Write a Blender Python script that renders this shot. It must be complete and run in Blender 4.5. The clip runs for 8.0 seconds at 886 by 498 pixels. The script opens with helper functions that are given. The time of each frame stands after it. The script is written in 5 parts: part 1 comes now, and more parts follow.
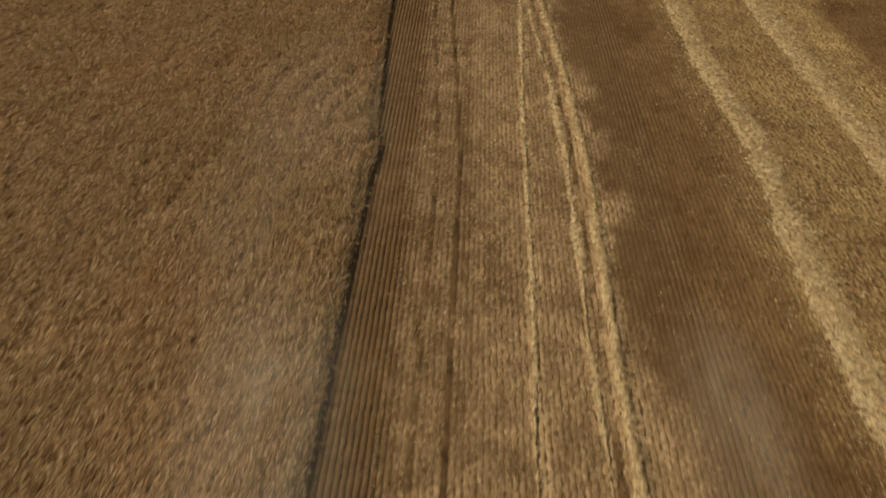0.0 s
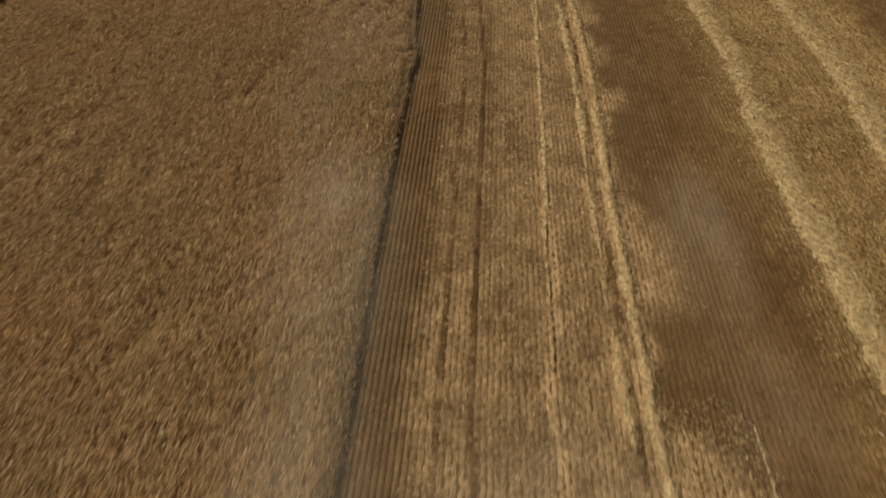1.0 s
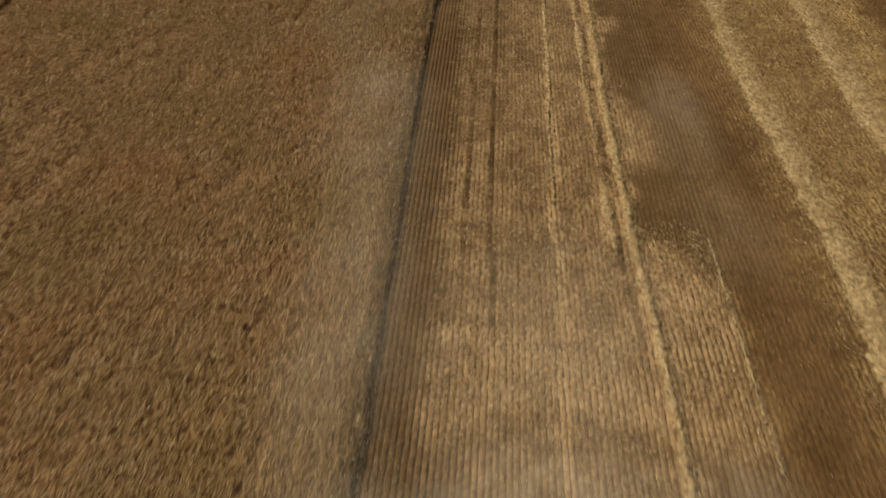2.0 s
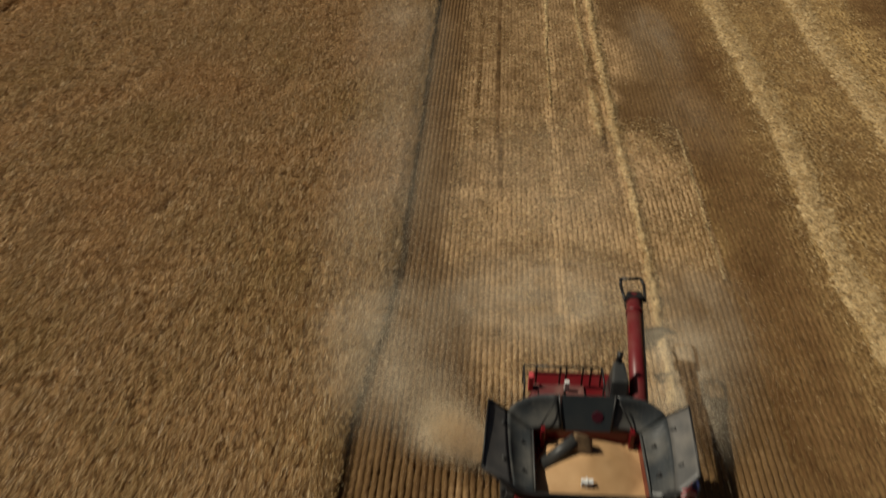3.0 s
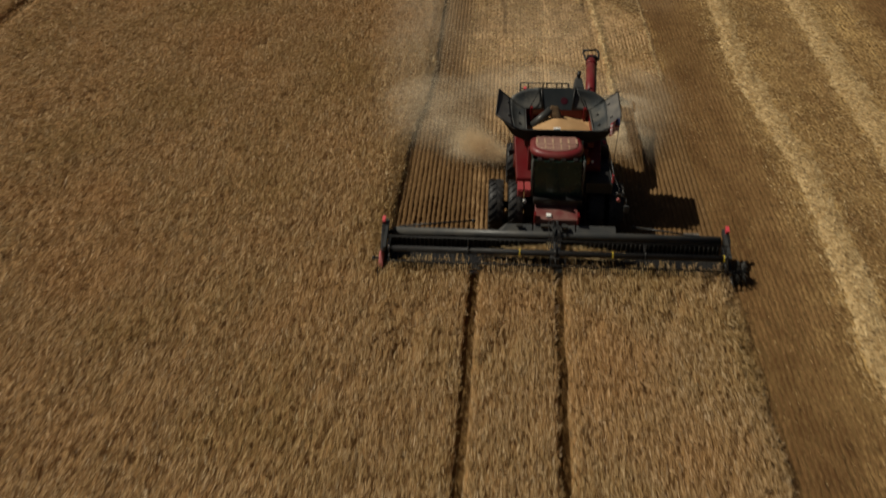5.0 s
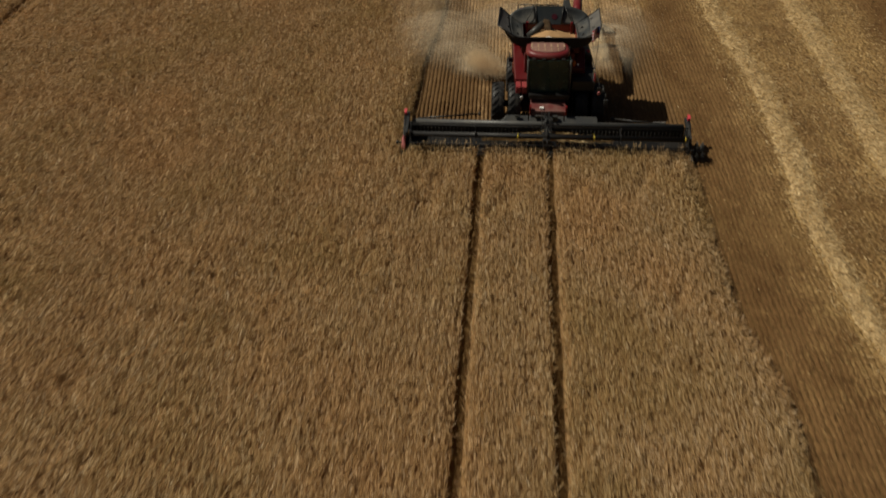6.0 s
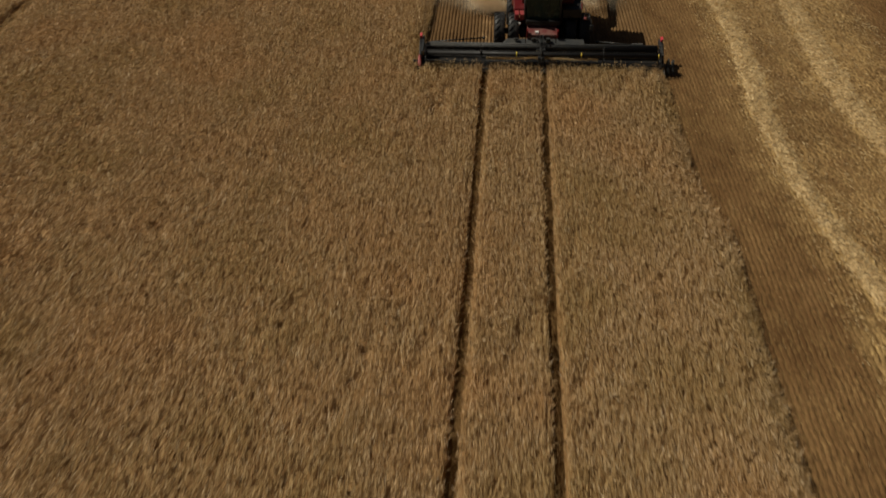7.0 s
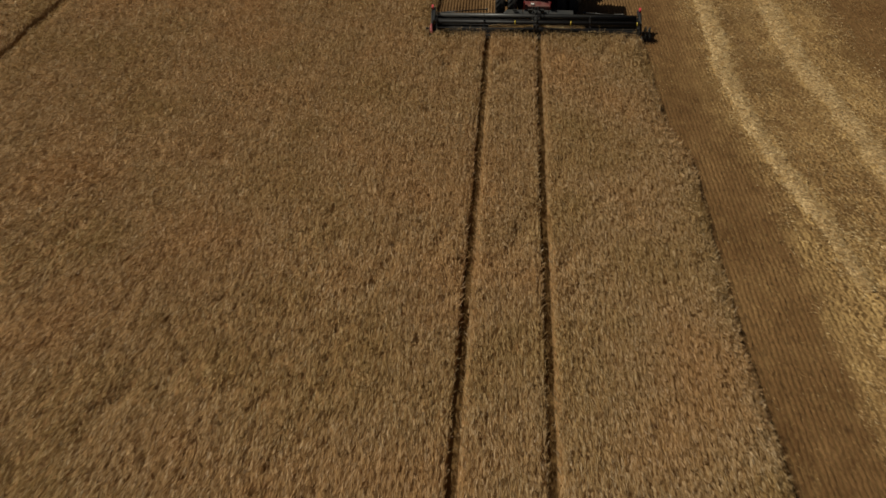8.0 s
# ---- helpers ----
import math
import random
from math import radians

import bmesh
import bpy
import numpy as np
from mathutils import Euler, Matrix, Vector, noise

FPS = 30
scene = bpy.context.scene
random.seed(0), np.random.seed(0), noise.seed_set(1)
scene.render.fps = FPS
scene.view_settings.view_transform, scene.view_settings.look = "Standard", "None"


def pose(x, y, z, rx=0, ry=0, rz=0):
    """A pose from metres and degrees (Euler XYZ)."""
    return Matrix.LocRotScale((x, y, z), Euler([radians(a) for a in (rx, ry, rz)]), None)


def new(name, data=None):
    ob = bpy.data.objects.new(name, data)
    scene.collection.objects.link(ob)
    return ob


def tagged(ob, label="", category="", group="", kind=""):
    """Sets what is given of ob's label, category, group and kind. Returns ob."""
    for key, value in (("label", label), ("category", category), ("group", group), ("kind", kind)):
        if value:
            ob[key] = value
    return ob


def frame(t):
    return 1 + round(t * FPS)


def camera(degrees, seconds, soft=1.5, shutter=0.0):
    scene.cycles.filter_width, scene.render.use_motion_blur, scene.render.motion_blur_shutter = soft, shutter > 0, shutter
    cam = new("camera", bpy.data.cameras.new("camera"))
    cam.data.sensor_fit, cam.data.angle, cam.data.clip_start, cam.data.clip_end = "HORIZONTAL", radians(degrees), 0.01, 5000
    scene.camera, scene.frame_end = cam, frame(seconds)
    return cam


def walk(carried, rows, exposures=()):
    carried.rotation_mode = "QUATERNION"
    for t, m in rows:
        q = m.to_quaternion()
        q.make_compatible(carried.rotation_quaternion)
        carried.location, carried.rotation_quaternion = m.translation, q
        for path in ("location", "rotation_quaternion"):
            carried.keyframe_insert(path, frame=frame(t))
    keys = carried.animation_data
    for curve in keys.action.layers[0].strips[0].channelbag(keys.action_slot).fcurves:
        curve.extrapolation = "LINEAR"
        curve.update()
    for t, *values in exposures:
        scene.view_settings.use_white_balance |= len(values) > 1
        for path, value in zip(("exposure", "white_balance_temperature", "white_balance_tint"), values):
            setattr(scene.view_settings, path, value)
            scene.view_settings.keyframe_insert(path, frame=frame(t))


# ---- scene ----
# The camera: a drone drawing back over the field ahead of the harvester.
cam = camera(54.0, 8.0, soft=1.58, shutter=0.55)
ROWS = [
    (0.0, 0.000, 0.000, 18.600, 1.74, -35.95, 0.01),
    (0.5, -0.279, -4.658, 18.622, 2.13, -36.03, 0.03),
    (1.0, -0.517, -9.338, 18.614, 2.53, -36.11, 0.07),
    (1.5, -0.728, -14.009, 18.607, 2.81, -36.16, 0.07),
    (3.0, -1.180, -27.194, 18.911, 2.91, -36.42, 0.05),
    (3.5, -1.311, -31.248, 19.084, 2.90, -36.52, 0.06),
    (4.0, -1.358, -35.329, 19.221, 2.92, -36.62, 0.07),
    (4.5, -1.332, -39.401, 19.423, 3.02, -36.81, 0.14),
    (6.0, -1.472, -51.764, 19.553, 2.85, -36.95, 0.38),
    (6.5, -1.524, -55.913, 19.604, 2.81, -37.04, 0.43),
    (7.0, -1.631, -60.086, 19.647, 2.74, -37.04, 0.44),
    (7.5, -1.726, -64.183, 19.878, 2.70, -37.05, 0.45),
    (8.0, -1.799, -67.862, 21.135, 2.70, -36.99, 0.41),
]
walk(cam, [(t, pose(x, y, z, 90 + pitch, roll, yaw)) for t, x, y, z, yaw, pitch, roll in ROWS],
     exposures=[(0.0, -0.45), (8.0, -0.45)])

# ---- sky and sun ----
SUN_DIR = Vector((3.45, -0.35, -4.4)).normalized()
world = bpy.data.worlds.new("sky")
world.use_nodes = True
scene.world = world
wn = world.node_tree
sky = wn.nodes.new("ShaderNodeTexSky")
sky.sky_type, sky.sun_disc, sky.dust_density = "NISHITA", False, 5.0
sky.sun_elevation = math.asin(-SUN_DIR.z)
sky.sun_rotation = math.atan2(-SUN_DIR.x, -SUN_DIR.y)
background = wn.nodes["Background"]
background.inputs["Strength"].default_value = 0.018
wn.links.new(sky.outputs["Color"], background.inputs["Color"])
sun_data = bpy.data.lights.new("sun", "SUN")
sun_data.energy, sun_data.angle, sun_data.color = 4.75, radians(0.6), (1.0, 0.93, 0.765)
sun = new("sun", sun_data)
sun.matrix_world = Matrix.Translation((-30, 0, 40)) @ SUN_DIR.to_track_quat("-Z", "Y").to_matrix().to_4x4()


# ---- materials ----
def material(name, rough=0.6, metal=0.0):
    m = bpy.data.materials.new(name)
    m.use_nodes = True
    bsdf = m.node_tree.nodes["Principled BSDF"]
    bsdf.inputs["Roughness"].default_value = rough
    bsdf.inputs["Metallic"].default_value = metal
    return m, m.node_tree, bsdf


def noise_tex(tree, scale, detail=4.0, stretch=None, coords="Object"):
    tc = tree.nodes.new("ShaderNodeTexCoord")
    n = tree.nodes.new("ShaderNodeTexNoise")
    n.inputs["Scale"].default_value, n.inputs["Detail"].default_value = scale, detail
    if stretch:
        mp = tree.nodes.new("ShaderNodeMapping")
        mp.inputs["Scale"].default_value = stretch
        tree.links.new(tc.outputs[coords], mp.inputs["Vector"])
        tree.links.new(mp.outputs["Vector"], n.inputs["Vector"])
    else:
        tree.links.new(tc.outputs[coords], n.inputs["Vector"])
    return n.outputs["Fac"]


def ramp(tree, fac, stops):
    r = tree.nodes.new("ShaderNodeValToRGB")
    while len(r.color_ramp.elements) < len(stops):
        r.color_ramp.elements.new(0.5)
    for e, (p, c) in zip(r.color_ramp.elements, stops):
        e.position, e.color = p, (*c, 1.0)
    tree.links.new(fac, r.inputs["Fac"])
    return r.outputs["Color"]


def mix(tree, fac, a, b, mode="MIX"):
    m = tree.nodes.new("ShaderNodeMix")
    m.data_type, m.blend_type = "RGBA", mode
    for key, value in (("Factor", fac), ("A", a), ("B", b)):
        socket = m.inputs[0] if key == "Factor" else m.inputs[6 if key == "A" else 7]
        if isinstance(value, (int, float)):
            socket.default_value = value
        elif isinstance(value, tuple):
            socket.default_value = (*value, 1.0)
        else:
            tree.links.new(value, socket)
    return m.outputs[2]


def band(tree, fac, lo, hi):
    r = tree.nodes.new("ShaderNodeMapRange")
    r.inputs["From Min"].default_value, r.inputs["From Max"].default_value = lo, hi
    tree.links.new(fac, r.inputs["Value"])
    return r.outputs["Result"]


def bump(tree, bsdf, fac, strength, distance=0.02):
    b = tree.nodes.new("ShaderNodeBump")
    b.inputs["Strength"].default_value, b.inputs["Distance"].default_value = strength, distance
    tree.links.new(fac, b.inputs["Height"])
    tree.links.new(b.outputs["Normal"], bsdf.inputs["Normal"])


def island(tree):
    return tree.nodes.new("ShaderNodeNewGeometry").outputs["Random Per Island"]


def see_through(tree, bsdf, colour, share):
    """Thin plant matter: part of the light comes through it."""
    thin = tree.nodes.new("ShaderNodeBsdfTranslucent")
    both = tree.nodes.new("ShaderNodeMixShader")
    both.inputs["Fac"].default_value = share
    tree.links.new(colour, thin.inputs["Color"])
    tree.links.new(bsdf.outputs["BSDF"], both.inputs[1])
    tree.links.new(thin.outputs["BSDF"], both.inputs[2])
    tree.links.new(both.outputs["Shader"], tree.nodes["Material Output"].inputs["Surface"])


def painted(name, colour, dust, rough=0.45, metal=0.0, amount=0.5, scale=1.6):
    """Paint or plastic with a film of field dust in two scales of blotches."""
    m, t, b = material(name, rough, metal)
    big, fine = noise_tex(t, scale, 5), noise_tex(t, scale * 14, 3)
    c = mix(t, band(t, big, 0.42, 0.85), colour, dust)
    keep = mix(t, amount, colour, c)
    t.links.new(mix(t, band(t, fine, 0.55, 1.1), keep, dust), b.inputs["Base Color"])
    t.links.new(band(t, big, -0.6, 1.0 / max(rough, 0.2)), b.inputs["Roughness"])
    b.inputs["Specular IOR Level"].default_value = 0.35
    bump(t, b, fine, 0.08, 0.004)
    return m


DUST = (0.30, 0.22, 0.13)
RED = painted("red_paint", (0.118, 0.006, 0.008), (0.14, 0.028, 0.024), 0.38, amount=0.5)
RED_DUSTY = painted("dusty_red_paint", (0.145, 0.013, 0.017), (0.19, 0.075, 0.06), 0.5, amount=0.7)
MAROON = painted("dark_maroon_badge", (0.055, 0.006, 0.014), (0.06, 0.02, 0.022), 0.5, amount=0.5)
# Locker paint is lightened: the sun on the lockers is put into the red.
LOCKER_RED = painted("sunlit_red_paint", (0.27, 0.035, 0.04), (0.27, 0.11, 0.09), 0.5, amount=0.5)
FEEDER = painted("dust_greyed_red_paint", (0.135, 0.035, 0.034), (0.22, 0.145, 0.115), 0.6, amount=0.85, scale=2.4)
CHARCOAL = painted("charcoal_paint", (0.028, 0.03, 0.031), (0.11, 0.095, 0.075), 0.5, amount=0.5)
GREY = painted("grey_painted_steel", (0.052, 0.054, 0.055), (0.12, 0.105, 0.082), 0.5, amount=0.6)
BLACK = painted("black_steel", (0.012, 0.012, 0.013), (0.05, 0.042, 0.032), 0.5, amount=0.5)
REEL = painted("matt_black_reel_paint", (0.009, 0.009, 0.010), (0.03, 0.026, 0.02), 0.75, amount=0.4)
FLAP = painted("dusty_tank_panel", (0.040, 0.044, 0.046), (0.17, 0.155, 0.13), 0.42, amount=0.85, scale=1.3)
FLAP_DARK = painted("slate_tank_panel", (0.026, 0.031, 0.034), (0.055, 0.055, 0.052), 0.4, amount=0.6)
FLAP_MID = painted("grey_dusted_tank_panel", (0.07, 0.067, 0.066), (0.15, 0.135, 0.12), 0.6, amount=0.8, scale=2.0)
FLAP_LIGHT = painted("dust_coated_tank_panel", (0.085, 0.083, 0.08), (0.19, 0.17, 0.145), 0.6, amount=0.9, scale=2.0)
ROOF_DUST = painted("dust_coated_roof", (0.21, 0.105, 0.085), (0.28, 0.175, 0.135), 0.8, amount=0.8)
ROOF_RIB = painted("straw_dust_rib", (0.37, 0.24, 0.16), (0.36, 0.25, 0.17), 0.85, amount=0.6)
SPOUT = painted("grain_dusted_steel", (0.10, 0.065, 0.04), (0.34, 0.23, 0.12), 0.7, amount=0.8, scale=4.0)
RUBBER = painted("dusty_rubber", (0.014, 0.014, 0.015), (0.065, 0.055, 0.042), 0.8, amount=0.6, scale=3.0)
RIM = painted("grey_rim_paint", (0.22, 0.22, 0.21), (0.30, 0.25, 0.18), 0.5)
STEEL = painted("bare_steel", (0.40, 0.40, 0.40), DUST, 0.35, metal=0.8, amount=0.5)
WHITE = painted("white_plate", (0.72, 0.72, 0.70), (0.55, 0.50, 0.42), 0.5, amount=0.3)
YELLOW = painted("yellow_marker", (0.62, 0.46, 0.03), (0.45, 0.35, 0.12), 0.5, amount=0.4)
ORANGE = painted("amber_lens", (0.62, 0.17, 0.02), (0.45, 0.22, 0.08), 0.25, amount=0.3)
CORAL = painted("faded_red_cap", (0.55, 0.05, 0.07), (0.50, 0.20, 0.16), 0.5, amount=0.5)
PINK = painted("sun_faded_red", (0.52, 0.15, 0.16), (0.50, 0.28, 0.22), 0.6, amount=0.6, scale=6.0)
FLAG_RED = painted("flag_red", (0.42, 0.03, 0.05), (0.35, 0.12, 0.1), 0.8, amount=0.2)
FLAG_WHITE = painted("flag_white", (0.62, 0.58, 0.56), (0.5, 0.45, 0.4), 0.8, amount=0.3)
FLAG_BLUE = painted("flag_blue", (0.03, 0.04, 0.12), (0.1, 0.09, 0.1), 0.8, amount=0.2)

GLASS, tree, bsdf = material("tinted_cab_glass", 0.06)
bsdf.inputs["Base Color"].default_value = (0.018, 0.044, 0.037, 1)
bsdf.inputs["Transmission Weight"].default_value = 0.15
bsdf.inputs["IOR"].default_value = 1.5
smear = noise_tex(tree, 3.0, 5)
tree.links.new(band(tree, smear, -0.3, 3.0), bsdf.inputs["Roughness"])

GRAIN, tree, bsdf = material("wheat_grain", 0.75)
g1, g2 = noise_tex(tree, 2.0, 4), noise_tex(tree, 60.0, 2)
base = ramp(tree, g1, [(0.3, (0.39, 0.228, 0.10)), (0.7, (0.49, 0.305, 0.148))])
tree.links.new(mix(tree, band(tree, g2, 0.35, 0.9), base, (0.42, 0.24, 0.10)), bsdf.inputs["Base Color"])
bump(tree, bsdf, g2, 0.5, 0.01)

# Wheat ears: each ear its own shade, with broad drifts of riper and greener crop.
EAR, tree, bsdf = material("ripe_wheat_ears", 0.7)
clump = tree.nodes.new("ShaderNodeAttribute")
clump.attribute_name = "clump_tone"
shade = tree.nodes.new("ShaderNodeMix")
shade.inputs["Factor"].default_value = 0.38
tree.links.new(island(tree), shade.inputs["A"])
tree.links.new(clump.outputs["Fac"], shade.inputs["B"])
own = ramp(tree, shade.outputs["Result"], [(0.0, (0.205, 0.119, 0.043)), (0.36, (0.400, 0.262, 0.113)), (0.72, (0.575, 0.415, 0.228)), (1.0, (0.78, 0.645, 0.455))])
wide = ramp(tree, noise_tex(tree, 0.16, 5), [(0.34, (0.89, 0.865, 0.745)), (0.5, (1, 0.99, 0.985)), (0.66, (1.03, 0.935, 0.86))])
c = mix(tree, 1.0, own, wide, "MULTIPLY")
tree.links.new(c, bsdf.inputs["Base Color"])
bsdf.inputs["Specular IOR Level"].default_value = 0.25
see_through(tree, bsdf, c, 0.3)

STEM, tree, bsdf = material("wheat_stems", 0.85)
s1, s2 = noise_tex(tree, 9.0, 4), noise_tex(tree, 1.0, 4)
c = ramp(tree, s1, [(0.3, (0.195, 0.102, 0.034)), (0.55, (0.27, 0.150, 0.053)), (0.75, (0.345, 0.204, 0.080))])
c = mix(tree, band(tree, s2, 0.4, 0.75), c, mix(tree, 0.5, c, (0.26, 0.145, 0.055)))
tree.links.new(c, bsdf.inputs["Base Color"])
bump(tree, bsdf, s1, 0.8, 0.05)

SOIL, tree, bsdf = material("dry_soil_with_chaff", 0.92)
s1, s2, s3 = noise_tex(tree, 0.22, 6), noise_tex(tree, 2.6, 5), noise_tex(tree, 34.0, 4)
c = ramp(tree, s2, [(0.32, (0.085, 0.047, 0.017)), (0.55, (0.125, 0.071, 0.026)), (0.75, (0.17, 0.102, 0.04))])
c = mix(tree, band(tree, s1, 0.45, 0.75), c, mix(tree, 0.6, c, (0.27, 0.165, 0.065)))
c = mix(tree, band(tree, s3, 0.55, 0.8), c, (0.29, 0.187, 0.08))
tree.links.new(c, bsdf.inputs["Base Color"])
bsdf.inputs["Specular IOR Level"].default_value = 0.1
bump(tree, bsdf, s3, 0.7, 0.03)


def stubble_material(name, shades, tips, straw, hollow=0.57, patchy=0.0):
    """Cut stalks over soil; "straw_cover" says how much loose straw lies on them."""
    m, tree, bsdf = material(name, 0.8)
    s1, s2, s3, s4 = noise_tex(tree, 0.2, 5), noise_tex(tree, 1.5, 5), noise_tex(tree, 22.0, 3), noise_tex(tree, 7.0, 4)
    c = ramp(tree, s2, list(zip((0.3, 0.55, 0.75), shades)))
    c = mix(tree, band(tree, s1, 0.42, 0.7), c, mix(tree, 0.5, c, shades[2]))
    c = mix(tree, band(tree, s3, 0.5, 0.8), c, tips)
    if patchy:
        drift = noise_tex(tree, 0.55, 5, (1.0, 0.45, 1.0))
        c = mix(tree, band(tree, drift, 0.52, 0.70), c, mix(tree, 0.6 * patchy, c, (0.27, 0.158, 0.068)))
        c = mix(tree, band(tree, drift, 0.48, 0.34), c, mix(tree, patchy, c, (0.075, 0.035, 0.012)))
        dashes = noise_tex(tree, 5.0, 3, (1.9, 0.42, 1.0))
        c = mix(tree, band(tree, dashes, 0.56, 0.66), c, mix(tree, 0.7, c, (0.05, 0.027, 0.010)))
    pale = ramp(tree, s4, list(zip((0.3, 0.5, 0.72), straw)))
    pale = mix(tree, band(tree, s3, 0.5, 0.85), pale, tuple(min(1.0, 1.28 * k) for k in straw[2]))
    cover = tree.nodes.new("ShaderNodeAttribute")
    cover.attribute_name = "straw_cover"
    much = cover.outputs["Fac"]
    for tex, weight in ((s3, 0.55), (s4, 0.55)):
        add = tree.nodes.new("ShaderNodeMath")
        add.operation = "MULTIPLY_ADD"
        tree.links.new(tex, add.inputs[0])
        add.inputs[1].default_value = weight
        tree.links.new(much, add.inputs[2])
        much = add.outputs["Value"]
    c = mix(tree, band(tree, much, 0.62, 1.5), c, pale)
    gaps = noise_tex(tree, 8.0, 3, (2.0, 0.8, 1.0))
    c = mix(tree, band(tree, gaps, hollow, hollow + 0.14), c, (0.055, 0.030, 0.011))
    # Cover below zero: wheel tracks, dark soil with the furrow's shade coloured in.
    c = mix(tree, band(tree, cover.outputs["Fac"], -0.05, -0.7), c, (0.045, 0.025, 0.010))
    tree.links.new(c, bsdf.inputs["Base Color"])
    bsdf.inputs["Specular IOR Level"].default_value = 0.1
    bump(tree, bsdf, s3, 0.8, 0.03)
    return m


STUBBLE = stubble_material("fresh_stubble", [(0.082, 0.043, 0.017), (0.110, 0.060, 0.024), (0.148, 0.085, 0.037)], (0.20, 0.121, 0.054),
                           [(0.312, 0.193, 0.094), (0.437, 0.282, 0.143), (0.56, 0.377, 0.202)], 0.66)
STUBBLE_OLD = stubble_material("older_stubble", [(0.101, 0.049, 0.018), (0.137, 0.071, 0.027), (0.178, 0.098, 0.039)], (0.225, 0.138, 0.059),
                               [(0.31, 0.20, 0.079), (0.435, 0.287, 0.117), (0.57, 0.39, 0.167)], patchy=0.55)

STRAW, tree, bsdf = material("loose_straw", 0.65)
own = ramp(tree, island(tree), [(0.0, (0.20, 0.125, 0.052)), (0.25, (0.52, 0.365, 0.17)), (0.6, (0.74, 0.55, 0.28)), (1.0, (0.93, 0.76, 0.46))])
tree.links.new(own, bsdf.inputs["Base Color"])
bsdf.inputs["Specular IOR Level"].default_value = 0.3
see_through(tree, bsdf, own, 0.2)

STRAW_BED, tree, bsdf = material("matted_straw", 0.8)
s1, s2 = noise_tex(tree, 6.0, 5), noise_tex(tree, 20.0, 4)
c = ramp(tree, s2, [(0.34, (0.23, 0.147, 0.067)), (0.47, (0.56, 0.40, 0.197)), (0.68, (0.80, 0.605, 0.325))])
c = mix(tree, band(tree, s1, 0.35, 0.6), mix(tree, 0.45, c, (0.28, 0.165, 0.06)), c)
c = mix(tree, band(tree, noise_tex(tree, 8.5, 3), 0.57, 0.66), c, (0.075, 0.042, 0.016))
tree.links.new(c, bsdf.inputs["Base Color"])
bump(tree, bsdf, s2, 1.0, 0.05)

CHAFF, tree, bsdf = material("airborne_chaff", 0.9)
own = ramp(tree, island(tree), [(0.0, (0.76, 0.62, 0.42)), (1.0, (0.90, 0.78, 0.58))])
tree.links.new(own, bsdf.inputs["Base Color"])
see_through(tree, bsdf, own, 0.5)
bsdf.inputs["Specular IOR Level"].default_value = 0.1


# ---- mesh helpers ----
def mesh_object(name, verts, faces, mat, smooth=False):
    """One mesh object from number arrays (all faces of one length)."""
    verts, faces = np.asarray(verts, np.float32), np.asarray(faces, np.int32)
    me = bpy.data.meshes.new(name)
    n = faces.shape[1]
    me.vertices.add(len(verts))
    me.vertices.foreach_set("co", verts.ravel())
    me.loops.add(faces.size)
    me.loops.foreach_set("vertex_index", faces.ravel())
    me.polygons.add(len(faces))
    me.polygons.foreach_set("loop_start", np.arange(0, faces.size, n, dtype=np.int32))
    me.update(calc_edges=True)
    me.materials.append(mat)
    if smooth:
        me.polygons.foreach_set("use_smooth", np.ones(len(faces), bool))
    return new(name, me)


def part(name, bm, mat, parent, label=""):
    """Links a bmesh as one mesh under a thing or a part."""
    bmesh.ops.recalc_face_normals(bm, faces=bm.faces)
    me = bpy.data.meshes.new(name)
    bm.to_mesh(me)
    bm.free()
    me.materials.append(mat)
    ob = new(name, me)
    ob.parent = parent
    return tagged(ob, label)


def thing(name, at, label, category, group=""):
    ob = new(name)
    ob.location = at
    ob.empty_display_size = 0.3
    return tagged(ob, label, category, group)


def box(lo, hi, bevel=0.03, bm=None):
    """A bevelled box between two corners."""
    own = bmesh.new()
    bmesh.ops.create_cube(own, size=1.0)
    lo, hi = Vector(lo), Vector(hi)
    for v in own.verts:
        v.co = Vector((lo[i] + (v.co[i] + 0.5) * (hi[i] - lo[i]) for i in range(3)))
    if bevel:
        bmesh.ops.bevel(own, geom=own.edges[:], offset=bevel, segments=2, profile=0.7, affect="EDGES")
    return join(bm, own)


def join(bm, own):
    if bm is None:
        return own
    me = bpy.data.meshes.new("joining")
    own.to_mesh(me)
    own.free()
    bm.from_mesh(me)
    bpy.data.meshes.remove(me)
    return bm


def hull(points, bevel=0.02, bm=None):
    """A bevelled convex body round some corners."""
    own = bmesh.new()
    for p in points:
        own.verts.new(p)
    bmesh.ops.convex_hull(own, input=own.verts[:])
    bmesh.ops.dissolve_limit(own, angle_limit=0.02, verts=own.verts[:], edges=own.edges[:])
    if bevel:
        bmesh.ops.bevel(own, geom=own.edges[:], offset=bevel, segments=2, profile=0.7, affect="EDGES")
    return join(bm, own)


def rod(a, b, r, r2=None, sides=12, bm=None):
    """A round bar from a to b."""
    own = bmesh.new()
    a, b = Vector(a), Vector(b)
    bmesh.ops.create_cone(own, cap_ends=True, segments=sides, radius1=r, radius2=r if r2 is None else r2, depth=(b - a).length)
    own.transform(Matrix.Translation((a + b) / 2) @ (b - a).to_track_quat("Z", "Y").to_matrix().to_4x4())
    for f in own.faces:
        f.smooth = len(f.verts) == 4
    return join(bm, own)


